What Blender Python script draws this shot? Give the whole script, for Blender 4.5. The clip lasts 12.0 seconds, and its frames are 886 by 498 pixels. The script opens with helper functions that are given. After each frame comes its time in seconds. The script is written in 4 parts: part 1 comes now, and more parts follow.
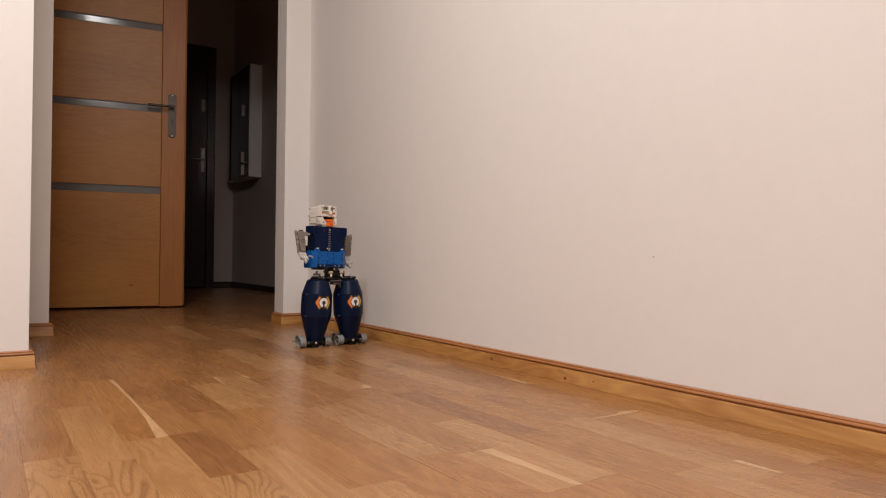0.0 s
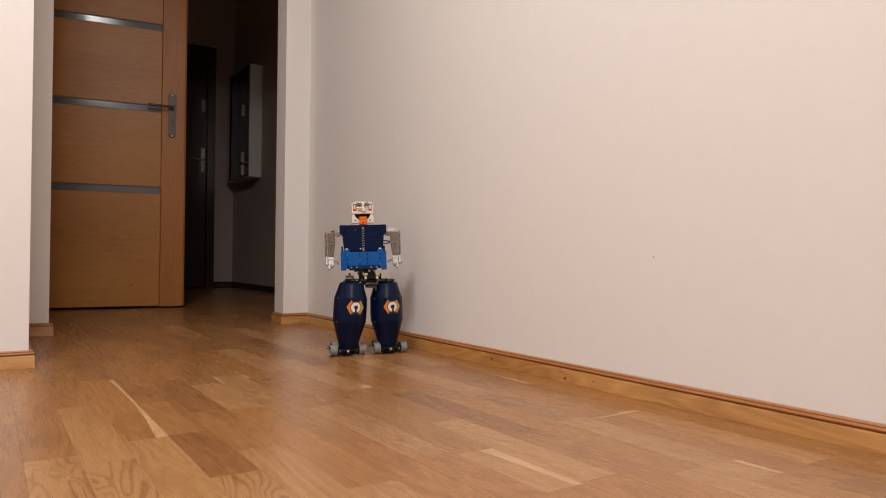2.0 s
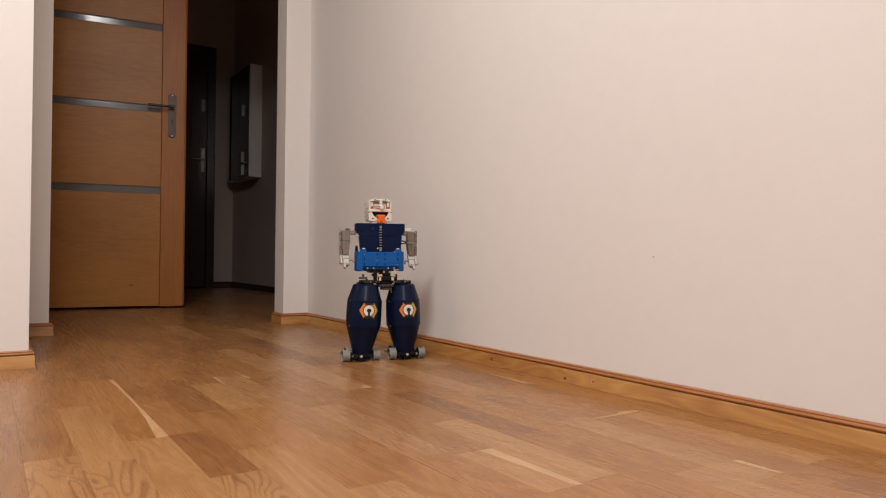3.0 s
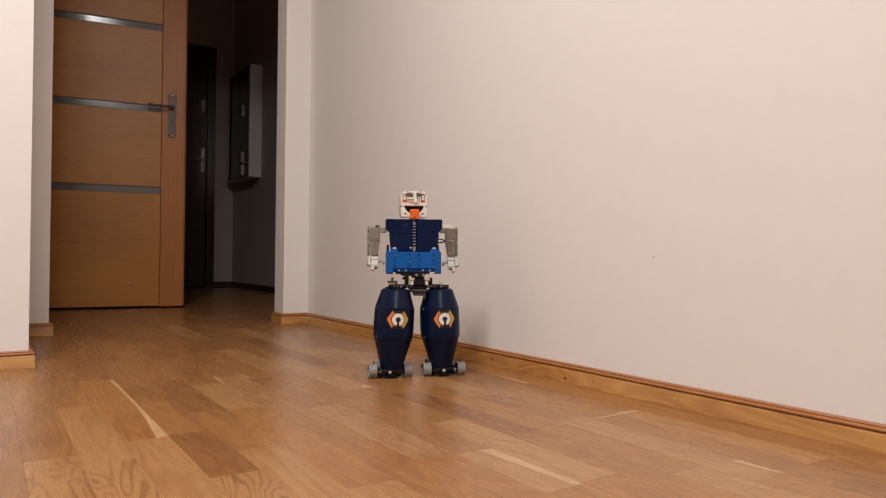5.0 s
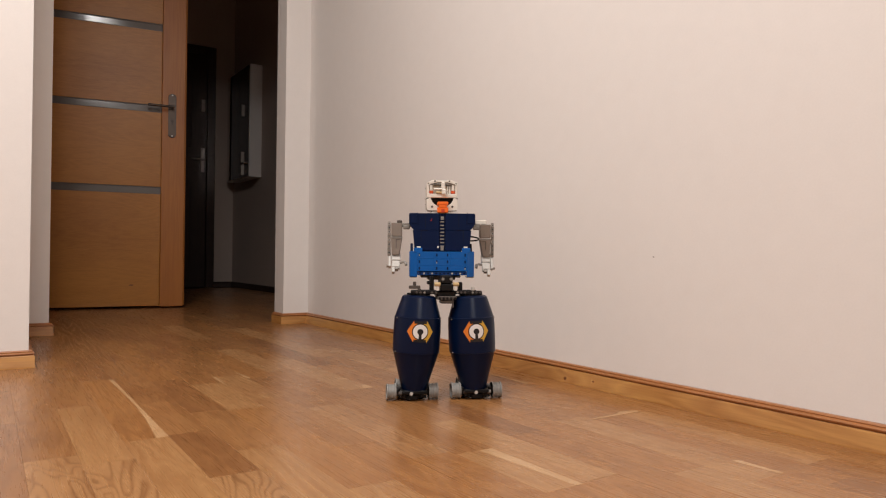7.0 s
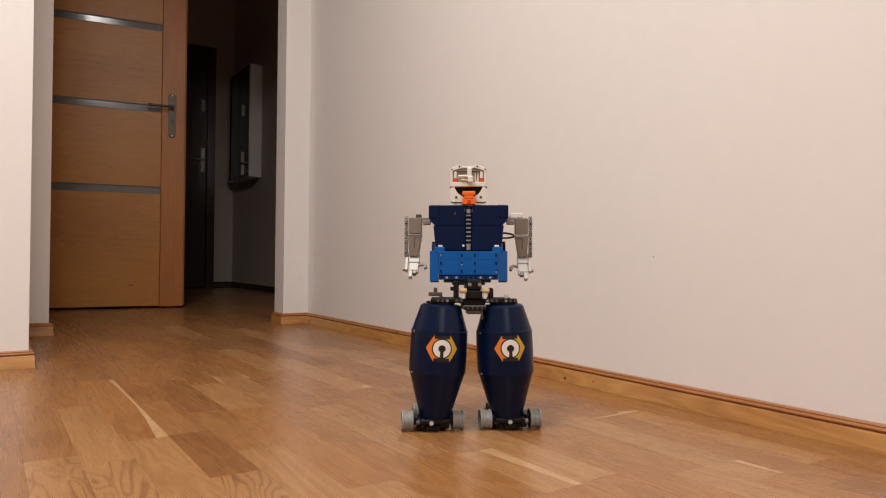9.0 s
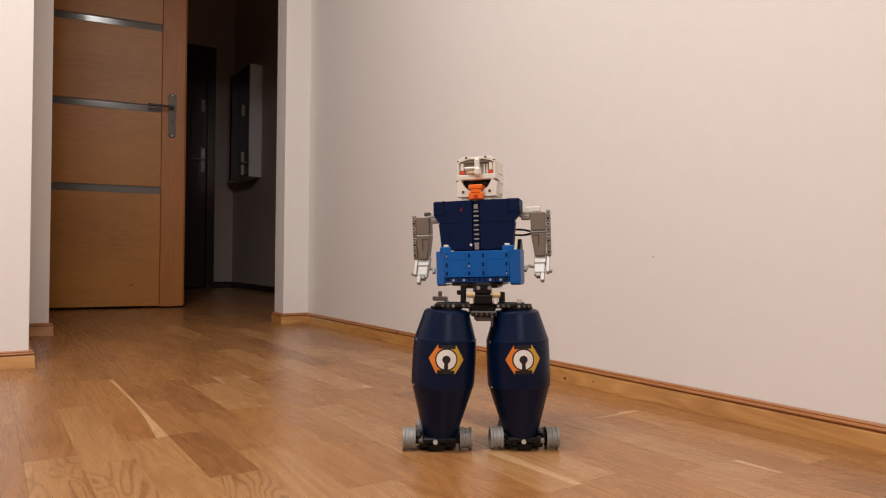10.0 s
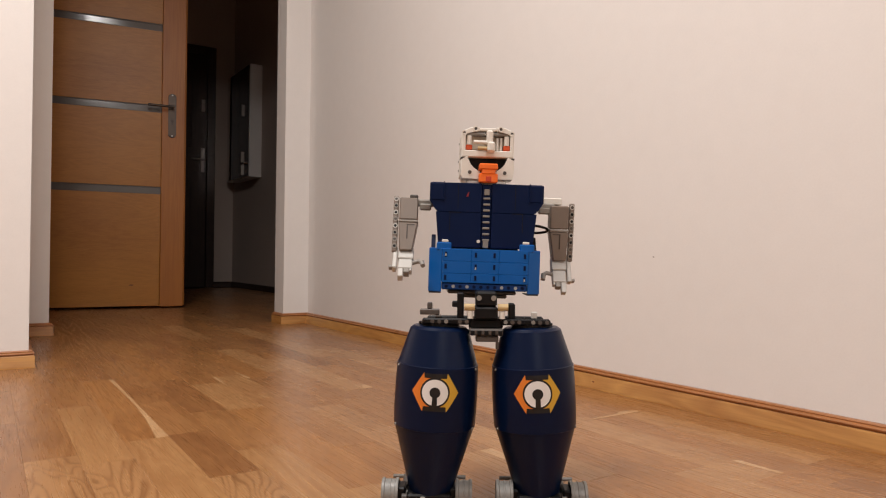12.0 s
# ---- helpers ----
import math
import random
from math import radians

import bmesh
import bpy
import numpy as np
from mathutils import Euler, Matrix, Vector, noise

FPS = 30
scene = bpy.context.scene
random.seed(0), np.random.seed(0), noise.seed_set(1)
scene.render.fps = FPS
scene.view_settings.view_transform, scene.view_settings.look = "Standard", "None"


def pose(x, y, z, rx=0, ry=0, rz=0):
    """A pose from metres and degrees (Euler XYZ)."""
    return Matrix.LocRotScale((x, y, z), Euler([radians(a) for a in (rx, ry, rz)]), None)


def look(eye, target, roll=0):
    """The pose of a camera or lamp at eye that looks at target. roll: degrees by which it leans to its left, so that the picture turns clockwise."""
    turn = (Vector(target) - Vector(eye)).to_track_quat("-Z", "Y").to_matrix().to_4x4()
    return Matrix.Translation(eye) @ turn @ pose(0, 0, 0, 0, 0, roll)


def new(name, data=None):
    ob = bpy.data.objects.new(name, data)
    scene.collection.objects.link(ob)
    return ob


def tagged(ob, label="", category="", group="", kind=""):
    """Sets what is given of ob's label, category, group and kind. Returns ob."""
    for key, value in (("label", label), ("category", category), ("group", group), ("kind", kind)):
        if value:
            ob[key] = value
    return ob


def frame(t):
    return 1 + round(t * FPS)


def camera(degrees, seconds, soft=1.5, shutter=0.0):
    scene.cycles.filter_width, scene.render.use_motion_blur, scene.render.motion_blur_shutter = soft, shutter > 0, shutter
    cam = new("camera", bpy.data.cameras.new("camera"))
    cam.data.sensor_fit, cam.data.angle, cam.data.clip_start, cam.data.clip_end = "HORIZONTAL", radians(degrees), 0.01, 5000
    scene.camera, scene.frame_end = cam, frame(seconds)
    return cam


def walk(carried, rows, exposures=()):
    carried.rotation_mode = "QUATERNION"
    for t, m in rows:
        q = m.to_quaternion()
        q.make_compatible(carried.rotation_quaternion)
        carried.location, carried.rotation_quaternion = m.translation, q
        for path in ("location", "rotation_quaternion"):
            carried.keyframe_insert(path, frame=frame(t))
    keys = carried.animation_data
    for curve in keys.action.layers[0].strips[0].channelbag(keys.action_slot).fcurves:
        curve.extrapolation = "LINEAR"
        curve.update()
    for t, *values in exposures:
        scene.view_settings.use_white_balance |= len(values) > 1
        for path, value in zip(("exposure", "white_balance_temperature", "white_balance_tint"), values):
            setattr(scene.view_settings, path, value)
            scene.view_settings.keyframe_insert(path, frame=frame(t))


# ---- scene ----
EYE = (0.0, 0.0, 0.30)
YAW, PITCH, ROLL = radians(33.58), radians(0.498), 0.606
AIM = (math.sin(YAW) * math.cos(PITCH), math.cos(YAW) * math.cos(PITCH), 0.30 + math.sin(PITCH))
cam = camera(65.5, 12.0, soft=1.15)
walk(cam, [(0.0, look(EYE, AIM, ROLL)), (12.0, look(EYE, AIM, ROLL))],
     exposures=[(0.0, 0.0, 6500, 10), (12.0, 0.0, 6500, 10)])

# ---------------------------------------------------------------- light
world = bpy.data.worlds.new("world")
world.use_nodes = True
world.node_tree.nodes["Background"].inputs[0].default_value = (0.5, 0.45, 0.4, 1)
world.node_tree.nodes["Background"].inputs[1].default_value = 0.02
scene.world = world


def area_lamp(name, m, sx, sy, watts, colour):
    data = bpy.data.lights.new(name, "AREA")
    data.shape, data.size, data.size_y = "RECTANGLE", sx, sy
    data.energy, data.color = watts, colour
    ob = new(name, data)
    ob.matrix_world = m
    return ob


# the room's ceiling lamp, and behind the camera an added fill for the door
area_lamp("ceiling_lamp_and_fill", look((-0.33, 0.76, 2.50), (-0.33, 0.76, 0.0)), 0.7, 0.7, 53, (1.0, 0.966, 0.938))
area_lamp("ceiling_lamp_and_fill", look((-0.35, -1.70, 2.47), (-0.35, -1.20, 0.0)), 0.7, 0.7, 39, (1.0, 0.966, 0.938))


# ---------------------------------------------------------------- materials
def links(mat, pairs):
    for a, b in pairs:
        mat.node_tree.links.new(a, b)


def node(mat, kind, **values):
    n = mat.node_tree.nodes.new(kind)
    for key, value in values.items():
        n.inputs[key].default_value = value
    return n


def base(name, colour, rough, metal=0.0, spec=0.5):
    mat = bpy.data.materials.new(name)
    mat.use_nodes = True
    b = mat.node_tree.nodes["Principled BSDF"]
    b.inputs["Base Color"].default_value = (*colour, 1)
    b.inputs["Roughness"].default_value = rough
    b.inputs["Metallic"].default_value = metal
    b.inputs["Specular IOR Level"].default_value = spec
    return mat, b


def plain(name, colour, rough, metal=0.0, vary=0.12, scale=60, bump=0.05, spec=0.5):
    """A surface with two scales of slight variation in colour, gloss and relief."""
    mat, b = base(name, colour, rough, metal, spec)
    co = node(mat, "ShaderNodeTexCoord")
    n1 = node(mat, "ShaderNodeTexNoise", Scale=scale, Detail=4.0)
    n2 = node(mat, "ShaderNodeTexNoise", Scale=scale * 0.11, Detail=3.0)
    add = node(mat, "ShaderNodeMath")
    add.operation = "ADD"
    ramp = node(mat, "ShaderNodeMapRange")
    ramp.inputs["From Min"].default_value, ramp.inputs["From Max"].default_value = 0.6, 1.4
    ramp.inputs["To Min"].default_value, ramp.inputs["To Max"].default_value = 1 - vary, 1 + vary
    mix = node(mat, "ShaderNodeVectorMath")
    mix.operation = "SCALE"
    mix.inputs[0].default_value = colour
    bp = node(mat, "ShaderNodeBump", Strength=bump, Distance=0.001)
    rr = node(mat, "ShaderNodeMapRange")
    rr.inputs["To Min"].default_value, rr.inputs["To Max"].default_value = max(0.02, rough - 0.08), min(1, rough + 0.08)
    links(mat, [(co.outputs["Object"], n1.inputs["Vector"]), (co.outputs["Object"], n2.inputs["Vector"]),
                (n1.outputs["Fac"], add.inputs[0]), (n2.outputs["Fac"], add.inputs[1]), (add.outputs[0], ramp.inputs["Value"]),
                (ramp.outputs["Result"], mix.inputs["Scale"]), (mix.outputs[0], b.inputs["Base Color"]),
                (n2.outputs["Fac"], rr.inputs["Value"]), (rr.outputs["Result"], b.inputs["Roughness"]),
                (n1.outputs["Fac"], bp.inputs["Height"]), (bp.outputs[0], b.inputs["Normal"])])
    return mat


def wood(name, light, dark, rough, along, fine=1.0, shift=True, knots=0.0, coat=0.0, rings_weight=0.55, pores_weight=0.75, thin=False, figure_scale=(2.2, 14.0)):
    """Wood with long grain along one axis (0, 1 or 2), growth figures and pores."""
    mat, b = base(name, light, rough)
    b.inputs["Coat Weight"].default_value = coat
    b.inputs["Coat Roughness"].default_value = 0.12
    geo = node(mat, "ShaderNodeNewGeometry")
    vec = geo.outputs["Position"]
    if shift:
        info = node(mat, "ShaderNodeObjectInfo")
        off = node(mat, "ShaderNodeVectorMath")
        off.operation = "MULTIPLY_ADD"
        one = node(mat, "ShaderNodeCombineXYZ")
        off.inputs[1].default_value = (7.3, 11.9, 5.1)
        links(mat, [(info.outputs["Random"], one.inputs[0]), (info.outputs["Random"], one.inputs[1]),
                    (info.outputs["Random"], one.inputs[2]), (one.outputs[0], off.inputs[0]), (vec, off.inputs[2])])
        vec = off.outputs[0]

    def stretched(a, c):
        m = node(mat, "ShaderNodeMapping")
        s = [c * fine] * 3
        s[along] = a * fine
        m.inputs["Scale"].default_value = s
        links(mat, [(vec, m.inputs["Vector"])])
        return m.outputs[0]

    figure = node(mat, "ShaderNodeTexNoise", Scale=1.0, Detail=2.0, Distortion=0.6)
    links(mat, [(stretched(*figure_scale), figure.inputs["Vector"])])
    rings = node(mat, "ShaderNodeMath")
    rings.operation = "PINGPONG"
    rings.inputs[1].default_value = 0.5
    times = node(mat, "ShaderNodeMath")
    times.operation = "MULTIPLY"
    times.inputs[1].default_value = 15.0 if thin else 11.0
    pores = node(mat, "ShaderNodeTexNoise", Scale=1.0, Detail=5.0, Roughness=0.65)
    links(mat, [(figure.outputs["Fac"], times.inputs[0]), (times.outputs[0], rings.inputs[0]),
                (stretched(9.0, 330.0), pores.inputs["Vector"])])
    lines = rings.outputs[0]
    if thin:
        # growth lines drawn thin and dark
        two = node(mat, "ShaderNodeMath")
        two.operation = "MULTIPLY"
        two.inputs[1].default_value = 2.0
        power = node(mat, "ShaderNodeMath")
        power.operation = "POWER"
        power.inputs[1].default_value = 3.0
        links(mat, [(lines, two.inputs[0]), (two.outputs[0], power.inputs[0])])
        lines = power.outputs[0]
    cloud = node(mat, "ShaderNodeTexNoise", Scale=1.0, Detail=2.0)
    links(mat, [(stretched(3.0, 9.0), cloud.inputs["Vector"])])
    total = node(mat, "ShaderNodeMath")
    total.operation = "MULTIPLY_ADD"
    total.inputs[1].default_value = rings_weight
    half = node(mat, "ShaderNodeMath")
    half.operation = "MULTIPLY_ADD"
    half.inputs[1].default_value = pores_weight
    third = node(mat, "ShaderNodeMath")
    third.operation = "MULTIPLY_ADD"
    third.inputs[1].default_value = 0.9
    third.inputs[2].default_value = -0.5
    links(mat, [(cloud.outputs["Fac"], third.inputs[0]), (third.outputs[0], half.inputs[2]), (pores.outputs["Fac"], half.inputs[0]),
                (half.outputs[0], total.inputs[2]), (lines, total.inputs[0])])
    ramp = node(mat, "ShaderNodeValToRGB")
    ramp.color_ramp.elements[0].position, ramp.color_ramp.elements[1].position = 0.15, 0.85
    ramp.color_ramp.elements[0].color, ramp.color_ramp.elements[1].color = (*light, 1), (*dark, 1)
    links(mat, [(total.outputs[0], ramp.inputs["Fac"])])
    colour = ramp.outputs["Color"]
    if knots:
        vor = node(mat, "ShaderNodeTexVoronoi", Scale=1.0)
        links(mat, [(stretched(knots, knots * 2.2), vor.inputs["Vector"])])
        kr = node(mat, "ShaderNodeMapRange")
        kr.inputs["From Min"].default_value, kr.inputs["From Max"].default_value = 0.035, 0.10
        mixk = node(mat, "ShaderNodeMix")
        mixk.data_type = "RGBA"
        mixk.inputs["A"].default_value = (0.10, 0.035, 0.012, 1)
        links(mat, [(vor.outputs["Distance"], kr.inputs["Value"]), (kr.outputs["Result"], mixk.inputs["Factor"]), (colour, mixk.inputs["B"])])
        colour = mixk.outputs["Result"]
    bp = node(mat, "ShaderNodeBump", Strength=0.12, Distance=0.0006)
    rr = node(mat, "ShaderNodeMapRange")
    rr.inputs["To Min"].default_value, rr.inputs["To Max"].default_value = rough - 0.07, rough + 0.1
    links(mat, [(colour, b.inputs["Base Color"]), (pores.outputs["Fac"], bp.inputs["Height"]), (bp.outputs[0], b.inputs["Normal"]),
                (pores.outputs["Fac"], rr.inputs["Value"]), (rr.outputs["Result"], b.inputs["Roughness"])])
    return mat


WALL = plain("wall_paint", (0.812, 0.775, 0.745), 0.75, vary=0.018, scale=260, bump=0.10, spec=0.25)
CEIL = plain("ceiling_paint", (0.80, 0.78, 0.75), 0.8, vary=0.015, scale=200, bump=0.05, spec=0.2)
# wall paint taken darker, the hall's lack of light put into the colour
HALLWALL = plain("hall_paint_dimmed", (0.50, 0.42, 0.375), 0.75, vary=0.02, scale=200, bump=0.08, spec=0.25)
OAK = [wood("oak_pale", (0.390, 0.200, 0.080), (0.280, 0.124, 0.044), 0.27, 1, rings_weight=0.8, pores_weight=0.42),
       wood("oak_mid", (0.325, 0.150, 0.054), (0.212, 0.086, 0.028), 0.27, 1, rings_weight=0.8, pores_weight=0.42),
       wood("oak_honey", (0.345, 0.156, 0.052), (0.230, 0.093, 0.029), 0.27, 1, rings_weight=0.8, pores_weight=0.42),
       wood("oak_brown", (0.285, 0.126, 0.045), (0.185, 0.075, 0.026), 0.27, 1, rings_weight=0.8, pores_weight=0.42),
       wood("oak_sapwood", (0.530, 0.325, 0.165), (0.430, 0.240, 0.108), 0.27, 1, rings_weight=0.8, pores_weight=0.42),
       wood("oak_figured", (0.385, 0.195, 0.080), (0.215, 0.092, 0.033), 0.27, 1, fine=1.0, rings_weight=0.56, pores_weight=0.42, thin=True, figure_scale=(3.2, 13.0))]
SUBFLOOR = plain("joint_dirt", (0.10, 0.05, 0.025), 0.8)
PINE_Y = wood("pine_lacquer", (0.58, 0.30, 0.090), (0.32, 0.125, 0.032), 0.32, 1, 0.8, False, 5.5)
PINE_X = wood("pine_lacquer_cross", (0.58, 0.30, 0.090), (0.32, 0.125, 0.032), 0.32, 0, 0.8, False, 5.5)
DOOR_H = wood("alder_veneer", (0.570, 0.242, 0.040), (0.385, 0.138, 0.019), 0.38, 0, 0.55, True, rings_weight=0.30)
DOOR_V = wood("alder_veneer_upright", (0.535, 0.200, 0.034), (0.385, 0.120, 0.019), 0.38, 2, 0.55, True, rings_weight=0.30)
ALU = plain("brushed_aluminium", (0.55, 0.54, 0.53), 0.35, 1.0, 0.05)
FROST = plain("frosted_glass", (0.185, 0.172, 0.162), 0.11, 0.0, 0.05, bump=0.01, spec=0.5)
STEEL = plain("dull_steel", (0.27, 0.235, 0.21), 0.42, 0.7, 0.08)
HANDLE_METAL = plain("bronzed_handle_metal", (0.085, 0.064, 0.052), 0.36, 0.6, 0.08)
NICKEL = plain("dark_satin_nickel", (0.15, 0.125, 0.11), 0.42, 0.55, 0.06)
CAP = plain("dark_lacquered_bead", (0.38, 0.155, 0.055), 0.3, vary=0.15, scale=25)
KNOT = plain("pine_knot", (0.19, 0.070, 0.024), 0.4, vary=0.3, scale=300)
DARKWOOD = wood("dark_door_veneer", (0.045, 0.022, 0.014), (0.022, 0.010, 0.007), 0.45, 2, 0.6, False)
CABINET = plain("white_melamine", (0.72, 0.70, 0.68), 0.4, vary=0.02)
MIRROR = base("mirror_silver", (0.8, 0.8, 0.8), 0.03, 1.0)[0]


# ---------------------------------------------------------------- mesh helpers
def box(bm, x0, x1, y0, y1, z0, z1, bevel=0.0, segs=1):
    r = bmesh.ops.create_cube(bm, size=1.0)
    vs = r["verts"]
    for v in vs:
        v.co = Vector((x0 if v.co.x < 0 else x1, y0 if v.co.y < 0 else y1, z0 if v.co.z < 0 else z1))
    if bevel:
        es = list({e for v in vs for e in v.link_edges})
        out = bmesh.ops.bevel(bm, geom=es, offset=bevel, segments=segs, profile=0.5, affect="EDGES")
        vs = out["verts"]
    return vs


def rod(bm, a, b, r, r2=None, segs=20, caps=True):
    a, b = Vector(a), Vector(b)
    m = Matrix.Translation((a + b) / 2) @ (b - a).to_track_quat("Z", "Y").to_matrix().to_4x4()
    out = bmesh.ops.create_cone(bm, cap_ends=caps, segments=segs, radius1=r, radius2=r if r2 is None else r2, depth=(b - a).length, matrix=m)
    return out["verts"]


def lathe(bm, profile, segs=48, axis="z", centre=(0, 0, 0)):
    """Turns (radius, height) pairs round an upright or sideways axis."""
    rings = []
    for r, h in profile:
        ring = []
        for i in range(segs):
            a = 2 * math.pi * i / segs
            p = (r * math.cos(a), r * math.sin(a), h) if axis == "z" else (h, r * math.cos(a), r * math.sin(a))
            ring.append(bm.verts.new(Vector(p) + Vector(centre)))
        rings.append(ring)
    for lo, hi in zip(rings, rings[1:]):
        for i in range(segs):
            j = (i + 1) % segs
            bm.faces.new((lo[i], lo[j], hi[j], hi[i]))
    bm.faces.new(list(reversed(rings[0])))
    bm.faces.new(rings[-1])


def slab(bm, outline, axis, lo, hi, bevel=0.0):
    """An outline in two axes, drawn out along the third (0, 1 or 2)."""
    def at(p, d):
        q = list(p)
        q.insert(axis, d)
        return q
    a = [bm.verts.new(at(p, lo)) for p in outline]
    b = [bm.verts.new(at(p, hi)) for p in outline]
    n = len(outline)
    fs = [bm.faces.new(a), bm.faces.new(list(reversed(b)))]
    for i in range(n):
        j = (i + 1) % n
        fs.append(bm.faces.new((a[i], b[i], b[j], a[j])))
    if bevel:
        es = list({e for f in fs for e in f.edges})
        bmesh.ops.bevel(bm, geom=es, offset=bevel, segments=1, profile=0.5, affect="EDGES")


def mesh_of(name, bm, material, smooth=35):
    bmesh.ops.recalc_face_normals(bm, faces=bm.faces)
    me = bpy.data.meshes.new(name)
    for f in bm.faces:
        f.smooth = True
    for e in bm.edges:
        if len(e.link_faces) == 2 and e.calc_face_angle(0) > radians(smooth):
            e.smooth = False
    bm.to_mesh(me)
    bm.free()
    me.materials.append(material)
    return me


def part(name, bm, material, parent, label="", smooth=35):
    ob = new(name, mesh_of(name, bm, material, smooth))
    ob.parent = parent
    if label:
        ob["label"] = label
    return ob


def thing(name, bm, material, label, category="", kind="", group=""):
    ob = new(name, mesh_of(name, bm, material))
    return tagged(ob, label, category, group, kind)


def setting(name, boxes, material, label):
    bm = bmesh.new()
    for b in boxes:
        box(bm, *b)
    return thing(name, bm, material, label, kind="structure")


# ---------------------------------------------------------------- the room
WX, BY, NY = 1.165, 2.81, 2.06          # long wall, wall with the opening, near wall end
HALL_X, HALL_Y = 1.823, 6.12
TOP = 2.58

floor = setting("floor", [(-3.3, 2.1, -3.2, 6.4, -0.12, -0.006)], SUBFLOOR, "oak strip parquet floor with a satin lacquer")
setting("wall_east", [(WX, WX + 0.12, -3.2, BY + 0.105, 0, TOP)], WALL, "long plain wall painted a warm white")
setting("wall_north", [(0.0955, 0.190, BY, BY + 0.105, 0, TOP), (1.055, WX, BY, BY + 0.105, 0, TOP),
                       (0.190, 1.055, BY, BY + 0.105, 2.06, TOP)], WALL, "warm white wall with an open passage to the hall")
setting("wall_pier", [(-3.2, 0.095, NY, BY + 0.105, 0, TOP)], WALL, "projecting warm white wall end beside the passage")
setting("wall_west", [(-3.32, -3.2, -3.2, BY, 0, TOP)], WALL, "plain warm white wall of the room")
setting("wall_south", [(-3.32, WX + 0.12, -3.32, -3.2, 0, TOP)], WALL, "plain warm white wall of the room")
setting("ceiling", [(-3.3, 2.1, -3.3, 6.4, TOP, TOP + 0.1)], CEIL, "plain white ceiling")
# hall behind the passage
setting("wall_hall_east", [(HALL_X, HALL_X + 0.12, BY + 0.105, 6.3, 0, TOP), (WX + 0.12, HALL_X + 0.12, BY + 0.02, BY + 0.104, 0, TOP)], HALLWALL, "plain hall wall with the hall's dimness in its colour")
setting("wall_hall_north", [(-0.1, HALL_X - 0.002, HALL_Y, HALL_Y + 0.12, 0, TOP)], HALLWALL, "end wall of the hall with its dimness in the colour")
setting("wall_hall_west", [(-0.1, 0.05, BY + 0.106, HALL_Y - 0.002, 0, TOP)], HALLWALL, "side wall of the hall with its dimness in the colour")


def skirting(name, axis, a, b, face, side, material, label, ends=(0.0, 0.0), cap=None):
    """A pine skirting board with a darker bead along its top. side: the way it stands out from the wall."""
    board = [(0, 0), (0.0150, 0), (0.0150, 0.004), (0.0135, 0.007), (0.0135, 0.0295), (0.0120, 0.0322), (0, 0.0322)]
    bead = [(0, 0.0325), (0.0095, 0.0325), (0.0100, 0.0345), (0.0125, 0.0354), (0.0132, 0.0372), (0.0122, 0.0391), (0.0095, 0.0400), (0.0080, 0.0408),
            (0.0088, 0.0424), (0.0070, 0.0445), (0, 0.0451)]

    def drawn(prof):
        bm = bmesh.new()
        lo = [bm.verts.new((face + side * d, a - ends[0] * d, z) if axis == 1 else (a - ends[0] * d, face + side * d, z)) for d, z in prof]
        hi = [bm.verts.new((face + side * d, b + ends[1] * d, z) if axis == 1 else (b + ends[1] * d, face + side * d, z)) for d, z in prof]
        n = len(prof)
        bm.faces.new(lo)
        bm.faces.new(list(reversed(hi)))
        for i in range(n):
            j = (i + 1) % n
            bm.faces.new((lo[i], hi[i], hi[j], lo[j]))
        return bm

    ob = thing(name, drawn(board), material, label, kind="structure")
    part("bead", drawn(bead), cap or CAP, ob, "darker lacquered bead along the top")
    return ob


skirting("baseboard_east", 1, 1.087, BY, WX, -1, PINE_Y, "lacquered pine skirting board with knots", (0, -1))
skirting("baseboard_east_2", 1, -3.2, 1.0865, WX - 0.0014, -1, PINE_Y, "lacquered pine skirting board with knots")
skirting("baseboard_north", 0, 1.055, WX, BY, -1, PINE_X, "lacquered pine skirting board round a wall end", (1, -1))
skirting("baseboard_passage", 1, BY, BY + 0.105, 1.055, -1, PINE_Y, "lacquered pine skirting board in the passage", (1, 0))
skirting("baseboard_north_2", 0, 0.096, 0.190, BY, -1, PINE_X, "short lacquered pine skirting board", (0, 1))
skirting("baseboard_passage_2", 1, BY, BY + 0.105, 0.190, 1, PINE_Y, "lacquered pine skirting board in the passage", (1, 0))
skirting("baseboard_pier", 0, -3.2, 0.095, NY, -1, PINE_X, "lacquered pine skirting board round a wall end", (0, 1))
skirting("baseboard_pier_2", 1, NY, BY - 0.016, 0.095, 1, PINE_Y, "lacquered pine skirting board", (1, 0))
skirting("baseboard_hall_east", 1, BY + 0.11, HALL_Y, HALL_X, -1, DARKWOOD, "dark skirting board of the hall", (0, -1), DARKWOOD)
skirting("baseboard_hall_north", 0, 1.66, HALL_X, HALL_Y, -1, DARKWOOD, "dark skirting board of the hall", (0, -1), DARKWOOD)

# knots in the long skirting board
east = bpy.data.objects["baseboard_east_2"]
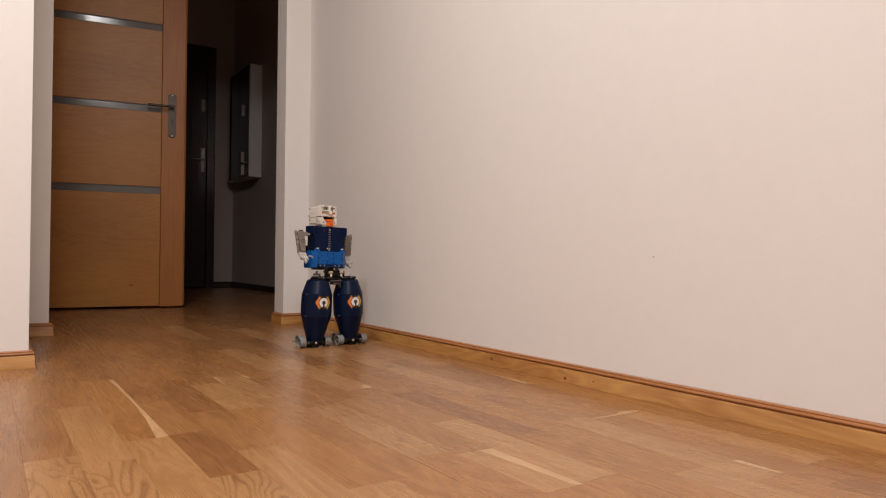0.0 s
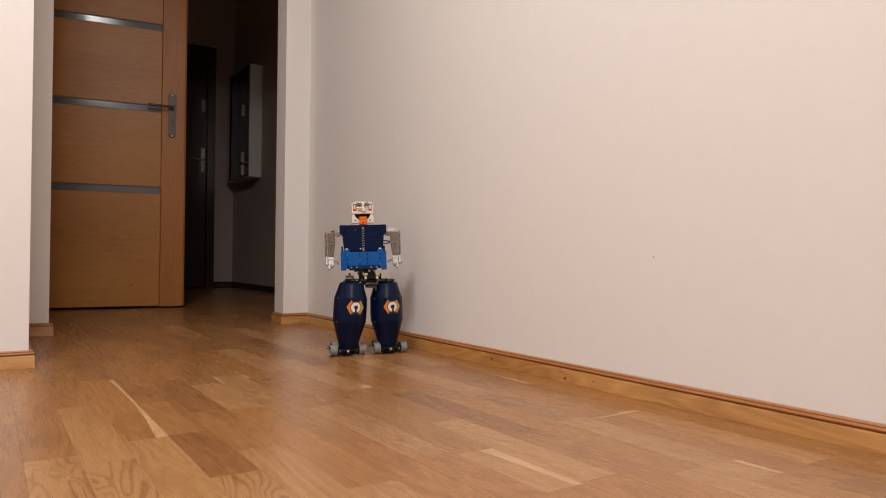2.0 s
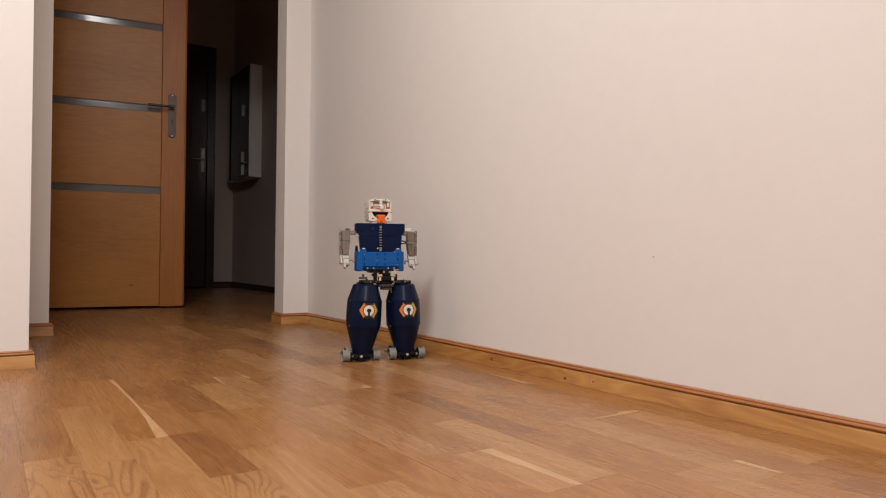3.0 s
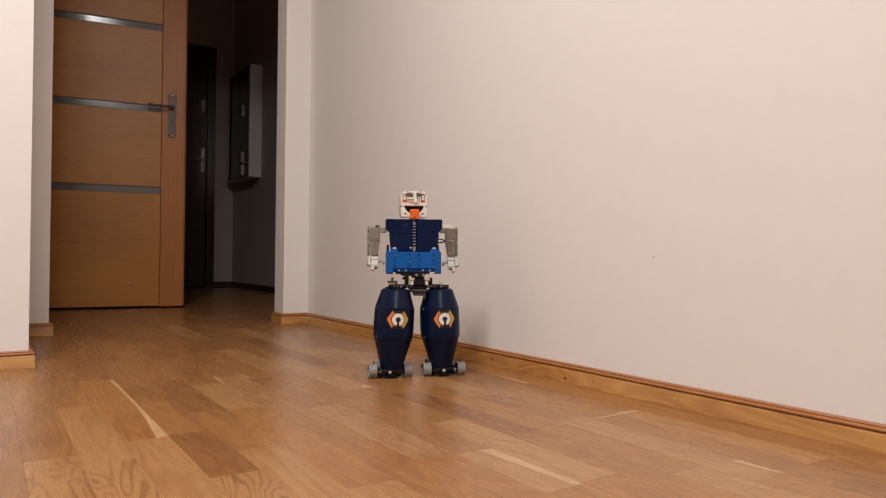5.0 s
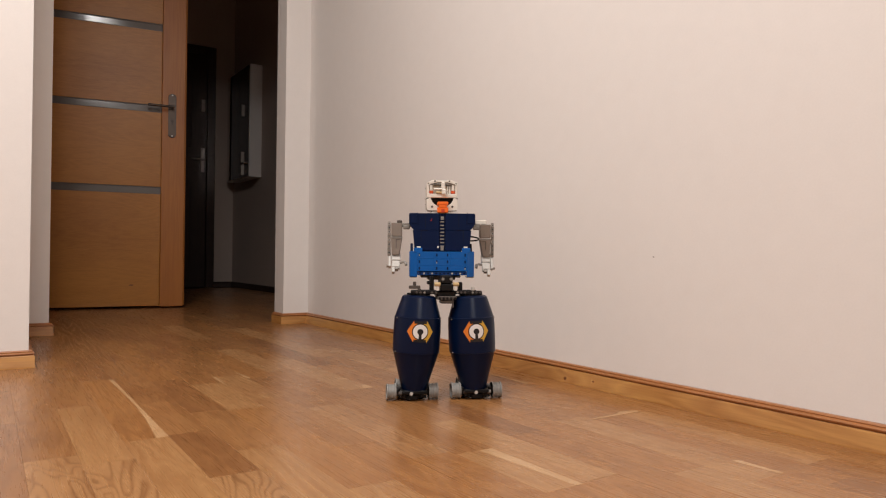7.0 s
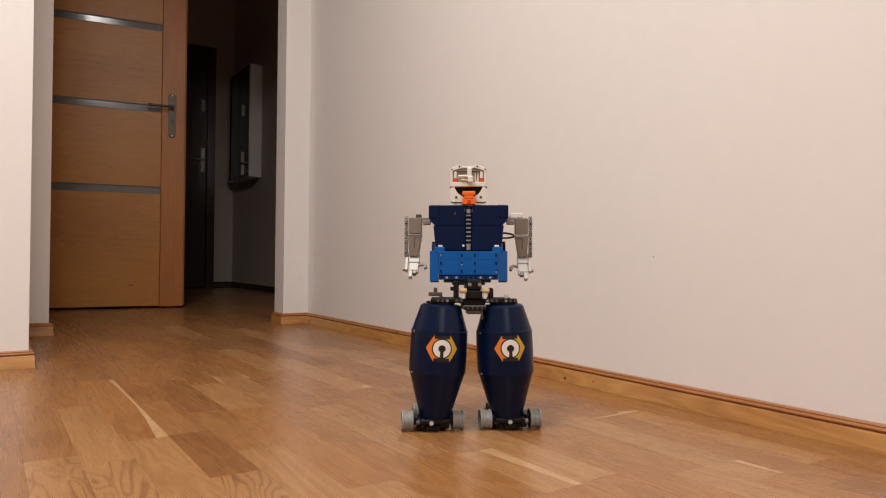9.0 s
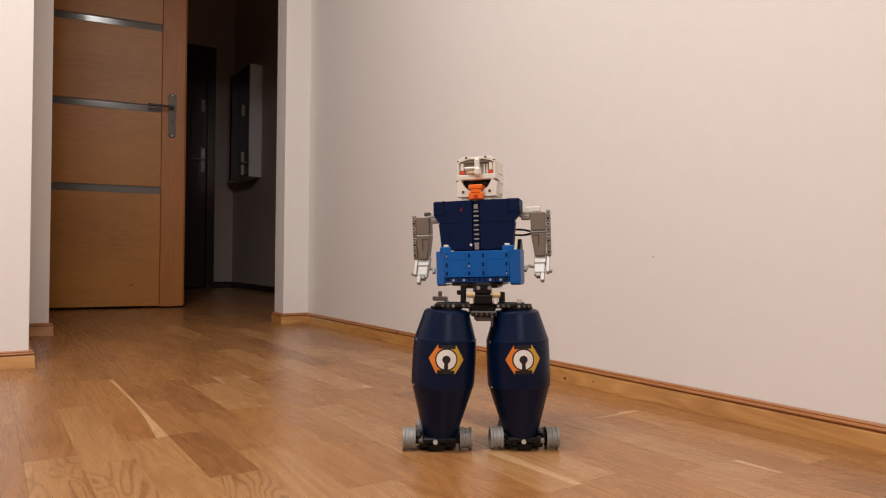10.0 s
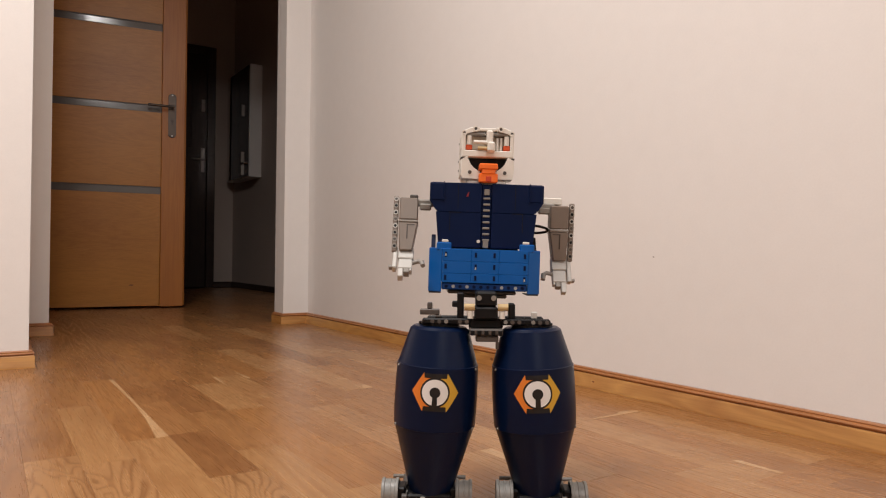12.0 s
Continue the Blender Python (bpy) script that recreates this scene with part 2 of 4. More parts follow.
for y, z, w, h in ((0.7826, 0.0108, 0.0042, 0.0016), (0.6627, 0.0285, 0.0040, 0.0016), (1.1128, 0.0162, 0.0036, 0.0018),
                   (1.2041, 0.0100, 0.0050, 0.0042), (1.4896, 0.0178, 0.0060, 0.0040)):
    bm = bmesh.new()
    slab(bm, [(y + w * math.cos(a), z + h * math.sin(a)) for a in [math.pi * i / 7 for i in range(14)]], 0, WX - 0.01375, WX - 0.0125)
    part("knot", bm, KNOT, east if y < 1.086 else bpy.data.objects["baseboard_east"], "dark brown knot")

# worn speck on the long wall
bm = bmesh.new()
slab(bm, [(0.9545, 0.3000), (0.9570, 0.2990), (0.9597, 0.3002), (0.9590, 0.3018), (0.9560, 0.3014)], 0, WX - 0.0006, WX + 0.001)
thing("wall_chip", bm, plain("bare_plaster", (0.38, 0.33, 0.29), 0.9), "small chipped speck in the wall paint", "wall damage")


# ---------------------------------------------------------------- hall door, open
def room_door():
    door = new("door_1")
    tagged(door, "open alder-veneered door with frosted glass strips and steel handle", kind="structure")
    door.matrix_world = pose(0.894, 3.895, 0, 0, 0, -7.9)
    W, T, Z0, Z1 = 0.83, 0.04, 0.012, 2.03
    xs = (-0.119, -W + 0.115)
    for name, a, b in (("lock_stile", -0.1178, 0.0), ("hinge_stile", -W, -W + 0.115)):
        bm = bmesh.new()
        box(bm, a, b, 0, T, Z0 - 0.004, Z1, 0.0025)
        part(name, bm, DOOR_V, door)
    bm = bmesh.new()
    box(bm, 0.0005, 0.006, 0.004, 0.018, Z0, Z1, 0.002)
    part("rebate", bm, DOOR_V, door)
    strips = (0.629, 1.066, 1.503, 1.940)
    z = Z0
    for s in strips:
        bm = bmesh.new()
        box(bm, xs[1] + 0.001, xs[0], 0.0012, T - 0.001, z, s - 0.0195, 0.0018)
        part("panel", bm, DOOR_H, door)
        bm = bmesh.new()
        box(bm, xs[1] + 0.001, xs[0], 0.010, T - 0.01, s - 0.0165, s + 0.0165)
        part("glass_strip", bm, FROST, door, "grey frosted glass strip")
        for e in (-0.018, 0.018):
            bm = bmesh.new()
            box(bm, xs[1] + 0.001, xs[0], 0.0025, T - 0.003, s + e - 0.0014, s + e + 0.0014)
            part("glazing_bead", bm, NICKEL, door, "thin dark metal bead")
        z = s + 0.0195
    bm = bmesh.new()
    box(bm, xs[1] + 0.001, xs[0], 0.0012, T - 0.001, z, Z1, 0.0018)
    part("panel", bm, DOOR_H, door)
    bm = bmesh.new()
    slab(bm, [(-0.256 + 0.012 * math.cos(a), 0.124 + 0.0035 * math.sin(a)) for a in [math.pi * i / 7 for i in range(14)]], 1, 0.0008, 0.003)
    part("knot", bm, KNOT, door, "dark knot in the veneer")
    # handle on a long plate
    hx = -0.066
    bm = bmesh.new()
    out = [(hx + 0.020 * math.cos(a) * 1.0, 1.034 + 0.100 + 0.018 * math.sin(a)) for a in [math.pi * i / 10 for i in range(11)]]
    out += [(hx + 0.020 * math.cos(a), 1.034 - 0.100 + 0.018 * math.sin(a)) for a in [math.pi + math.pi * i / 10 for i in range(11)]]
    slab(bm, out, 1, -0.009, 0.001, 0.0015)
    plate = part("handle_plate", bm, HANDLE_METAL, door, "long dark metal handle plate")
    bm = bmesh.new()
    rod(bm, (hx, -0.008, 1.076), (hx, -0.045, 1.076), 0.009)
    rod(bm, (hx + 0.008, -0.043, 1.076), (hx - 0.115, -0.043, 1.078), 0.0065)
    rod(bm, (hx - 0.112, -0.043, 1.078), (hx - 0.120, -0.034, 1.078), 0.0085, 0.006)
    part("lever", bm, HANDLE_METAL, plate)
    bm = bmesh.new()
    rod(bm, (hx, -0.0085, 1.005), (hx, -0.0102, 1.005), 0.0075)
    box(bm, hx - 0.003, hx + 0.003, -0.0102, -0.0085, 0.985, 1.003)
    part("keyhole", bm, DARKWOOD, plate)
    for zz in (0.925, 1.143):
        bm = bmesh.new()
        rod(bm, (hx, -0.0085, zz), (hx, -0.0105, zz), 0.0045, 0.003)
        part("screw", bm, ALU, plate)
    for zz in (0.25, 1.0, 1.78):
        bm = bmesh.new()
        rod(bm, (-W - 0.006, 0.0, zz - 0.05), (-W - 0.006, 0.0, zz + 0.05), 0.008)
        part("hinge", bm, NICKEL, door)


room_door()


def entrance_door():
    door = new("door_2")
    tagged(door, "closed dark brown entrance door with steel fittings", kind="structure")
    door.matrix_world = pose(1.652, HALL_Y, 0)
    for a, b, z0, z1 in ((-0.07, 0.0, 0, 2.08), (-1.0, -0.93, 0, 2.08), (-0.93, -0.07, 2.01, 2.08)):
        bm = bmesh.new()
        box(bm, a, b, -0.035, 0.01, z0, z1, 0.003)
        part("frame", bm, DARKWOOD, door)
    bm = bmesh.new()
    box(bm, -0.929, -0.071, -0.02, 0.01, 0.0, 2.009, 0.003)
    leaf = part("leaf", bm, DARKWOOD, door)
    for z0, z1 in ((0.15, 0.9), (1.2, 1.9)):
        bm = bmesh.new()
        box(bm, -0.80, -0.20, -0.027, -0.018, z0, z1, 0.006)
        part("raised_panel", bm, DARKWOOD, leaf)
    for z0, z1 in ((0.99, 1.20), (1.515, 1.62)):
        bm = bmesh.new()
        box(bm, -0.122, -0.087, -0.030, -0.0185, z0, z1, 0.004)
        part("lock_plate", bm, STEEL, leaf, "steel lock plate")
    bm = bmesh.new()
    rod(bm, (-0.104, -0.028, 1.1), (-0.104, -0.07, 1.1), 0.009)
    rod(bm, (-0.10, -0.066, 1.1), (-0.21, -0.066, 1.1), 0.008)
    part("lever", bm, STEEL, leaf)


entrance_door()


def mirror_cabinet():
    cab = new("mirror_cabinet")
    tagged(cab, "white wall cabinet with a mirror front hanging in the hall", "cabinet")
    x0, y0, y1, z0, z1 = 1.722, 5.38, 5.98, 0.905, 1.80
    cab.matrix_world = pose(x0, y0, z0)
    bm = bmesh.new()
    box(bm, 0.004, HALL_X - x0 + 0.001, 0, y1 - y0, 0, z1 - z0, 0.002)
    body = part("body", bm, CABINET, cab)
    bm = bmesh.new()
    box(bm, -0.002, 0.0035, 0.008, y1 - y0 - 0.004, 0.006, z1 - z0 - 0.006, 0.001)
    part("mirror", bm, MIRROR, cab, "dark reflecting mirror")


mirror_cabinet()


# ---------------------------------------------------------------- the walking robot
NAVY = plain("navy_plastic", (0.0035, 0.0105, 0.045), 0.48, vary=0.06, scale=40, bump=0.03, spec=0.10)
BARREL = plain("navy_barrel_plastic", (0.0010, 0.0068, 0.030), 0.32, vary=0.05, scale=30, bump=0.03, spec=0.20)
BLUE = plain("blue_plastic", (0.001, 0.098, 0.38), 0.36, vary=0.04, scale=40, bump=0.02, spec=0.3)
WHITE = plain("white_plastic", (0.76, 0.72, 0.65), 0.34, vary=0.03, scale=40, bump=0.02)
GREY = plain("light_grey_plastic", (0.25, 0.232, 0.208), 0.38, vary=0.05, scale=40, bump=0.02)
# light grey arm plastic with the shade on it browned into the colour
ARMSHADE = plain("shaded_grey_plastic", (0.190, 0.152, 0.124), 0.36, vary=0.06, scale=40, bump=0.02)
# for thin strips that draw the shade in grooves and seams
GROOVE = plain("groove_shade_plastic", (0.055, 0.043, 0.036), 0.5, vary=0.05, scale=40)
DKGREY = plain("dark_grey_plastic", (0.085, 0.072, 0.064), 0.4, vary=0.06, scale=40, spec=0.35)
BLACK = plain("black_plastic", (0.0060, 0.0055, 0.0060), 0.42, vary=0.1, scale=40, spec=0.22)
CLEARRED = plain("red_eye_plastic", (0.62, 0.085, 0.022), 0.3, vary=0.04, scale=40)
ORANGE = plain("orange_plastic", (0.85, 0.155, 0.014), 0.34, vary=0.04, scale=40)
RED = plain("red_plastic", (0.50, 0.045, 0.012), 0.34, vary=0.04, scale=40)
DEEPRED = plain("deep_red_print", (0.22, 0.008, 0.014), 0.4)
# belly blue darkened, shade on the recessed rail put into the colour
RAIL = plain("shaded_blue_plastic", (0.002, 0.045, 0.20), 0.38, spec=0.3)
TAN = plain("tan_plastic", (0.55, 0.40, 0.20), 0.4, vary=0.05, scale=40)
CREAM = plain("cream_plastic", (0.68, 0.59, 0.47), 0.4, vary=0.04, scale=40)
PALE = plain("pale_grey_plastic", (0.50, 0.485, 0.455), 0.38, vary=0.04, scale=40)
WHEELGREY = plain("silver_wheel_plastic", (0.25, 0.243, 0.228), 0.42, 0.0, vary=0.06, scale=60)
INK_ORANGE = plain("print_orange", (0.72, 0.20, 0.025), 0.42, vary=0.04)
INK_YELLOW = plain("print_yellow", (0.62, 0.36, 0.035), 0.42, vary=0.04)
INK_WHITE = plain("print_white", (0.78, 0.76, 0.74), 0.42, vary=0.02)
INK_BLACK = plain("print_black", (0.006, 0.006, 0.007), 0.42, vary=0.05)

robot = new("toy_robot")
tagged(robot, "walking toy robot of blue plastic bricks on barrel legs with wheels", "toy robot")

# radius and height of the barrel's skin
BARREL_PROFILE = [(0.0, 0.017), (0.0238, 0.017), (0.0250, 0.0185), (0.0476, 0.0990), (0.0484, 0.0994), (0.0491, 0.115), (0.0492, 0.132),
                  (0.0489, 0.152), (0.0483, 0.1716), (0.0473, 0.1722), (0.0364, 0.2080), (0.0350, 0.2125), (0.0310, 0.2155), (0.0240, 0.2165), (0.0, 0.2165)]


def skin(z):
    for (r0, z0), (r1, z1) in zip(BARREL_PROFILE, BARREL_PROFILE[1:]):
        if z0 <= z <= z1 and z1 > z0:
            return r0 + (r1 - r0) * (z - z0) / (z1 - z0)
    return 0.0485


def printed(name, outline, lift, material, parent, mid_z, lean):
    """A thin print that follows the barrel's round front. outline in metres: across, up."""
    bm = bmesh.new()
    bm.faces.new([bm.verts.new((u, 0, v)) for u, v in outline])
    for i in range(-10, 11):
        bmesh.ops.bisect_plane(bm, geom=bm.verts[:] + bm.edges[:] + bm.faces[:], plane_co=(i * 0.003 + 0.0001, 0, 0), plane_no=(1, 0, 0))
    for i in range(-4, 5):
        bmesh.ops.bisect_plane(bm, geom=bm.verts[:] + bm.edges[:] + bm.faces[:], plane_co=(0, 0, i * 0.006 + 0.0002), plane_no=(0, 0, 1))
    for v in bm.verts:
        z = mid_z + v.co.z
        r = skin(z) + lift
        a = v.co.x / 0.049
        v.co = Vector((r * math.sin(a), -r * math.cos(a), z))
    for f in bm.faces:
        f.normal_update()
        if f.normal.y > 0:
            f.normal_flip()
    bm.transform(lean)
    me = bpy.data.meshes.new(name)
    bm.to_mesh(me)
    bm.free()
    me.materials.append(material)
    ob = new(name, me)
    ob.parent = parent
    return ob


def disc(r, n=40, cx=0.0, cz=0.0):
    return [(cx + r * math.cos(2 * math.pi * i / n), cz + r * math.sin(2 * math.pi * i / n)) for i in range(n)]


WHEELS = []


def wheel_mesh():
    bm = bmesh.new()
    # open rim with flanges, a groove and a recessed hub
    lathe(bm, [(0.004, -0.0040), (0.0135, -0.0040), (0.0140, -0.0095), (0.0166, -0.0098), (0.0170, -0.0085), (0.0168, -0.0066), (0.0154, -0.0058),
               (0.0153, -0.0012), (0.0160, -0.0008), (0.0160, 0.0008), (0.0153, 0.0012), (0.0154, 0.0058), (0.0168, 0.0066), (0.0170, 0.0085),
               (0.0166, 0.0098), (0.0140, 0.0095), (0.0135, 0.0040), (0.004, 0.0040)], 32, "x")
    for i in range(6):
        a = i * math.pi / 3
        for s in (-1, 1):
            rod(bm, (s * 0.0036, 0.0085 * math.cos(a), 0.0085 * math.sin(a)), (s * 0.0062, 0.0085 * math.cos(a), 0.0085 * math.sin(a)), 0.0024, segs=8)
    rod(bm, (-0.0085, 0, 0), (0.0085, 0, 0), 0.0046, segs=12)
    return mesh_of("wheel", bm, WHEELGREY)


WHEEL = wheel_mesh()


def leg(side):
    """side -1 or 1: along the robot's own sideways axis."""
    cx = 0.0645 * side
    lean = pose(0, 0, 0, 0, -2.7 * side, 0)      # barrels splay outwards at the foot
    bm = bmesh.new()
    lathe(bm, BARREL_PROFILE[1:-1], 72)
    bm.transform(lean)
    body = part("leg", bm, BARREL, robot, "dark navy barrel-shaped plastic leg", 9)
    body.location = (cx, 0, 0)
    # print on the front
    mz = 0.1450
    arrow = [(-0.0275, 0.0), (-0.0135, 0.0220), (-0.0128, 0.0160), (-0.0008, 0.0160), (-0.0008, -0.0160), (-0.0128, -0.0160), (-0.0135, -0.0220)]
    printed("emblem_arrow", arrow, 0.0003, INK_ORANGE, body, mz, lean)
    printed("emblem_arrow", [(-u, v) for u, v in arrow], 0.0003, INK_YELLOW, body, mz, lean)
    printed("emblem_ring", disc(0.0168), 0.0006, INK_BLACK, body, mz, lean)
    printed("emblem_disc", disc(0.0147), 0.0009, INK_WHITE, body, mz, lean)
    printed("emblem_dot", disc(0.0060), 0.0012, INK_BLACK, body, mz, lean)
    printed("emblem_stem", [(-0.0024, 0.0), (0.0024, 0.0), (0.0030, -0.0150), (-0.0030, -0.0150)], 0.0012, INK_BLACK, body, mz, lean)
    for s in (-1, 1):
        printed("emblem_bar", [(-0.0125, s * 0.0165), (0.0125, s * 0.0165), (0.0125, s * 0.0212), (-0.0125, s * 0.0212)], 0.0006, INK_BLACK, body, mz, lean)
    # rivets on the seams, at both sides of the front
    for z in (0.1000, 0.1690):
        for a in (-68, 68, 180):
            r = skin(z) - 0.0004
            ca, sa = math.cos(radians(a)), math.sin(radians(a))
            bm = bmesh.new()
            rod(bm, (r * sa, -r * ca, z), ((r + 0.0016) * sa, -(r + 0.0016) * ca, z), 0.0017, 0.0013, 10)
            bm.transform(lean)
            part("rivet", bm, GREY, body, "pale rivet")
    # foot: frame, ankle, axles
    fx = 0.0030 * side
    bm = bmesh.new()
    box(bm, fx - 0.028, fx + 0.028, -0.016, 0.030, 0.0045, 0.0150, 0.002)
    box(bm, fx - 0.013, fx + 0.011, -0.022, -0.012, 0.0020, 0.0130, 0.002)
    box(bm, -0.026, 0.026, -0.026, 0.026, 0.0140, 0.0220, 0.002)
    for s in (-1, 1):
        box(bm, fx + s * 0.031 - 0.006, fx + s * 0.031 + 0.006, -0.013, 0.014, 0.010, 0.0255, 0.002)
        box(bm, fx + s * 0.018 - 0.0035, fx + s * 0.018 + 0.0035, -0.0230, -0.012, 0.0085, 0.0225, 0.0015)
    part("foot", bm, BLACK, body, "black plastic foot frame")
    for y in (-0.004, 0.056):
        bm = bmesh.new()
        rod(bm, (fx - 0.046, y, 0.017), (fx + 0.046, y, 0.017), 0.0026, segs=10)
        if y < 0:
            for s in (-1, 1):
                rod(bm, (fx + s * 0.0245, y, 0.017), (fx + s * 0.0340, y, 0.017), 0.0044, segs=12)
        part("axle", bm, GREY, body, "light grey axle")
    for s in (-1, 1):
        bm = bmesh.new()
        box(bm, fx + s * 0.028 - 0.004, fx + s * 0.028 + 0.004, 0.020, 0.066, 0.0130, 0.0210, 0.0015)
        part("rear_beam", bm, DKGREY, body)
    bm = bmesh.new()
    rod(bm, (fx - 0.004, -0.0210, 0.0165), (fx - 0.004, -0.0275, 0.0165), 0.0036, segs=12)
    box(bm, fx - 0.0075, fx - 0.0005, -0.0262, -0.0215, 0.0130, 0.0200, 0.001)
    part("pin", bm, PALE, body, "pale connector pin")
    for s in (-1, 1):
        bm = bmesh.new()
        rod(bm, (fx + s * 0.0225, -0.016, 0.0155), (fx + s * 0.0290, -0.016, 0.0155), 0.0042, segs=12)
        part("bush", bm, DKGREY if s < 0 else GREY, body)
    for s in (-1, 1):
        for y, inset in ((-0.004, 0.0), (0.056, 0.024)):
            w = new("wheel", WHEEL)
            w.parent = body
            w["label"] = "open light grey plastic wheel"
            WHEELS.append((w, fx + s * (0.0435 - inset), y))
    return body


for side in (-1, 1):
    leg(side)


def pelvis():
    bm = bmesh.new()
    box(bm, -0.020, 0.020, -0.018, 0.020, 0.214, 0.2255, 0.002)
    box(bm, -0.0135, 0.0135, -0.026, 0.020, 0.2255, 0.2400, 0.002)
    box(bm, -0.0125, 0.0125, -0.024, 0.016, 0.2400, 0.2580, 0.0025)
    hip = part("pelvis", bm, BLACK, robot, "black plastic hip mechanism with pins and gears")
    bm = bmesh.new()
    box(bm, -0.0195, 0.0195, -0.030, 0.010, 0.2075, 0.2150, 0.0015)
    box(bm, -0.012, 0.0145, -0.028, 0.000, 0.2000, 0.2065, 0.0012)
    box(bm, 0.0110, 0.0145, -0.0285, -0.024, 0.1915, 0.2010, 0.001)
    part("gearbox", bm, DKGREY, hip, "dark grey gear housing")
    for i in range(5):
        bm = bmesh.new()
        box(bm, -0.018 + i * 0.008, -0.0135 + i * 0.008, -0.0312, -0.0295, 0.2075, 0.2135, 0.0006)
        part("gear_rib", bm, BLACK, hip)
    for s in (-1, 1):
        # hip plate over the barrel
        bm = bmesh.new()
        box(bm, min(s * 0.018, s * 0.0745), max(s * 0.018, s * 0.0745), -0.024, -0.016, 0.2190, 0.2265, 0.0018)
        box(bm, min(s * 0.018, s * 0.070), max(s * 0.018, s * 0.070), 0.010, 0.018, 0.2190, 0.2265, 0.0018)
        box(bm, min(s * 0.036, s * 0.070), max(s * 0.036, s * 0.070), -0.016, 0.010, 0.2170, 0.2235, 0.0015)
        part("hip_beam", bm, BLACK, hip)
        for i in range(7):
            bm = bmesh.new()
            x = s * (0.0225 + i * 0.008)
            rod(bm, (x, -0.0238, 0.2228), (x, -0.0248, 0.2228), 0.0024, segs=10)
            part("pin", bm, (DKGREY, GREY, BLACK, DKGREY)[(i * 3 + (s > 0)) % 4], hip)
        bm = bmesh.new()
        rod(bm, (s * 0.0545, 0, 0.2160), (s * 0.0545, 0, 0.2200), 0.0235, segs=40)
        for i in range(20):
            a = i * math.pi / 10
            c, d = math.cos(a), math.sin(a)
            rod(bm, (s * 0.0545 + 0.0230 * c, 0.0230 * d, 0.2190), (s * 0.0545 + 0.0252 * c, 0.0252 * d, 0.2190), 0.0014, segs=6)
        part("turntable", bm, BLACK, hip, "black toothed turntable")
        # upright posts and cross pins beside the waist
        bm = bmesh.new()
        box(bm, s * 0.030 - 0.004, s * 0.030 + 0.004, -0.018, -0.004, 0.2255, 0.2440 if s > 0 else 0.2560, 0.0015)
        if s < 0:
            box(bm, -0.0400, -0.0300, -0.016, -0.008, 0.2390, 0.2460, 0.0012)
        part("post", bm, BLACK, hip)
        bm = bmesh.new()
        rod(bm, (s * 0.0135, -0.021, 0.2395), (s * 0.0255, -0.021, 0.2395), 0.0042, segs=14)
        part("bush", bm, TAN, hip, "tan plastic bush")
        bm = bmesh.new()
        rod(bm, (s * 0.0185, -0.022, 0.2265), (s * 0.0185, -0.022, 0.2350), 0.0034, segs=12)
        part("white_pin", bm, WHITE, hip, "white connector pin")
        bm = bmesh.new()
        rod(bm, (s * 0.0085, -0.0238, 0.2505), (s * 0.0085, -0.0262, 0.2505), 0.0031, segs=12)
        part("screw_pin", bm, GREY, hip)
        bm = bmesh.new()
        box(bm, s * 0.0560 - 0.0035, s * 0.0560 + 0.0035, -0.020, -0.013, 0.2265, 0.2345 if s > 0 else 0.2300, 0.001)
        part("clear_stud", bm, PALE if s > 0 else DKGREY, hip)
    bm = bmesh.new()
    box(bm, -0.0775, -0.0545, -0.020, -0.010, 0.2300, 0.2365, 0.001)
    box(bm, -0.0690, -0.0630, -0.018, -0.011, 0.2365, 0.2445, 0.001)
    part("grey_beam", bm, DKGREY, hip, "grey beam end")


pelvis()


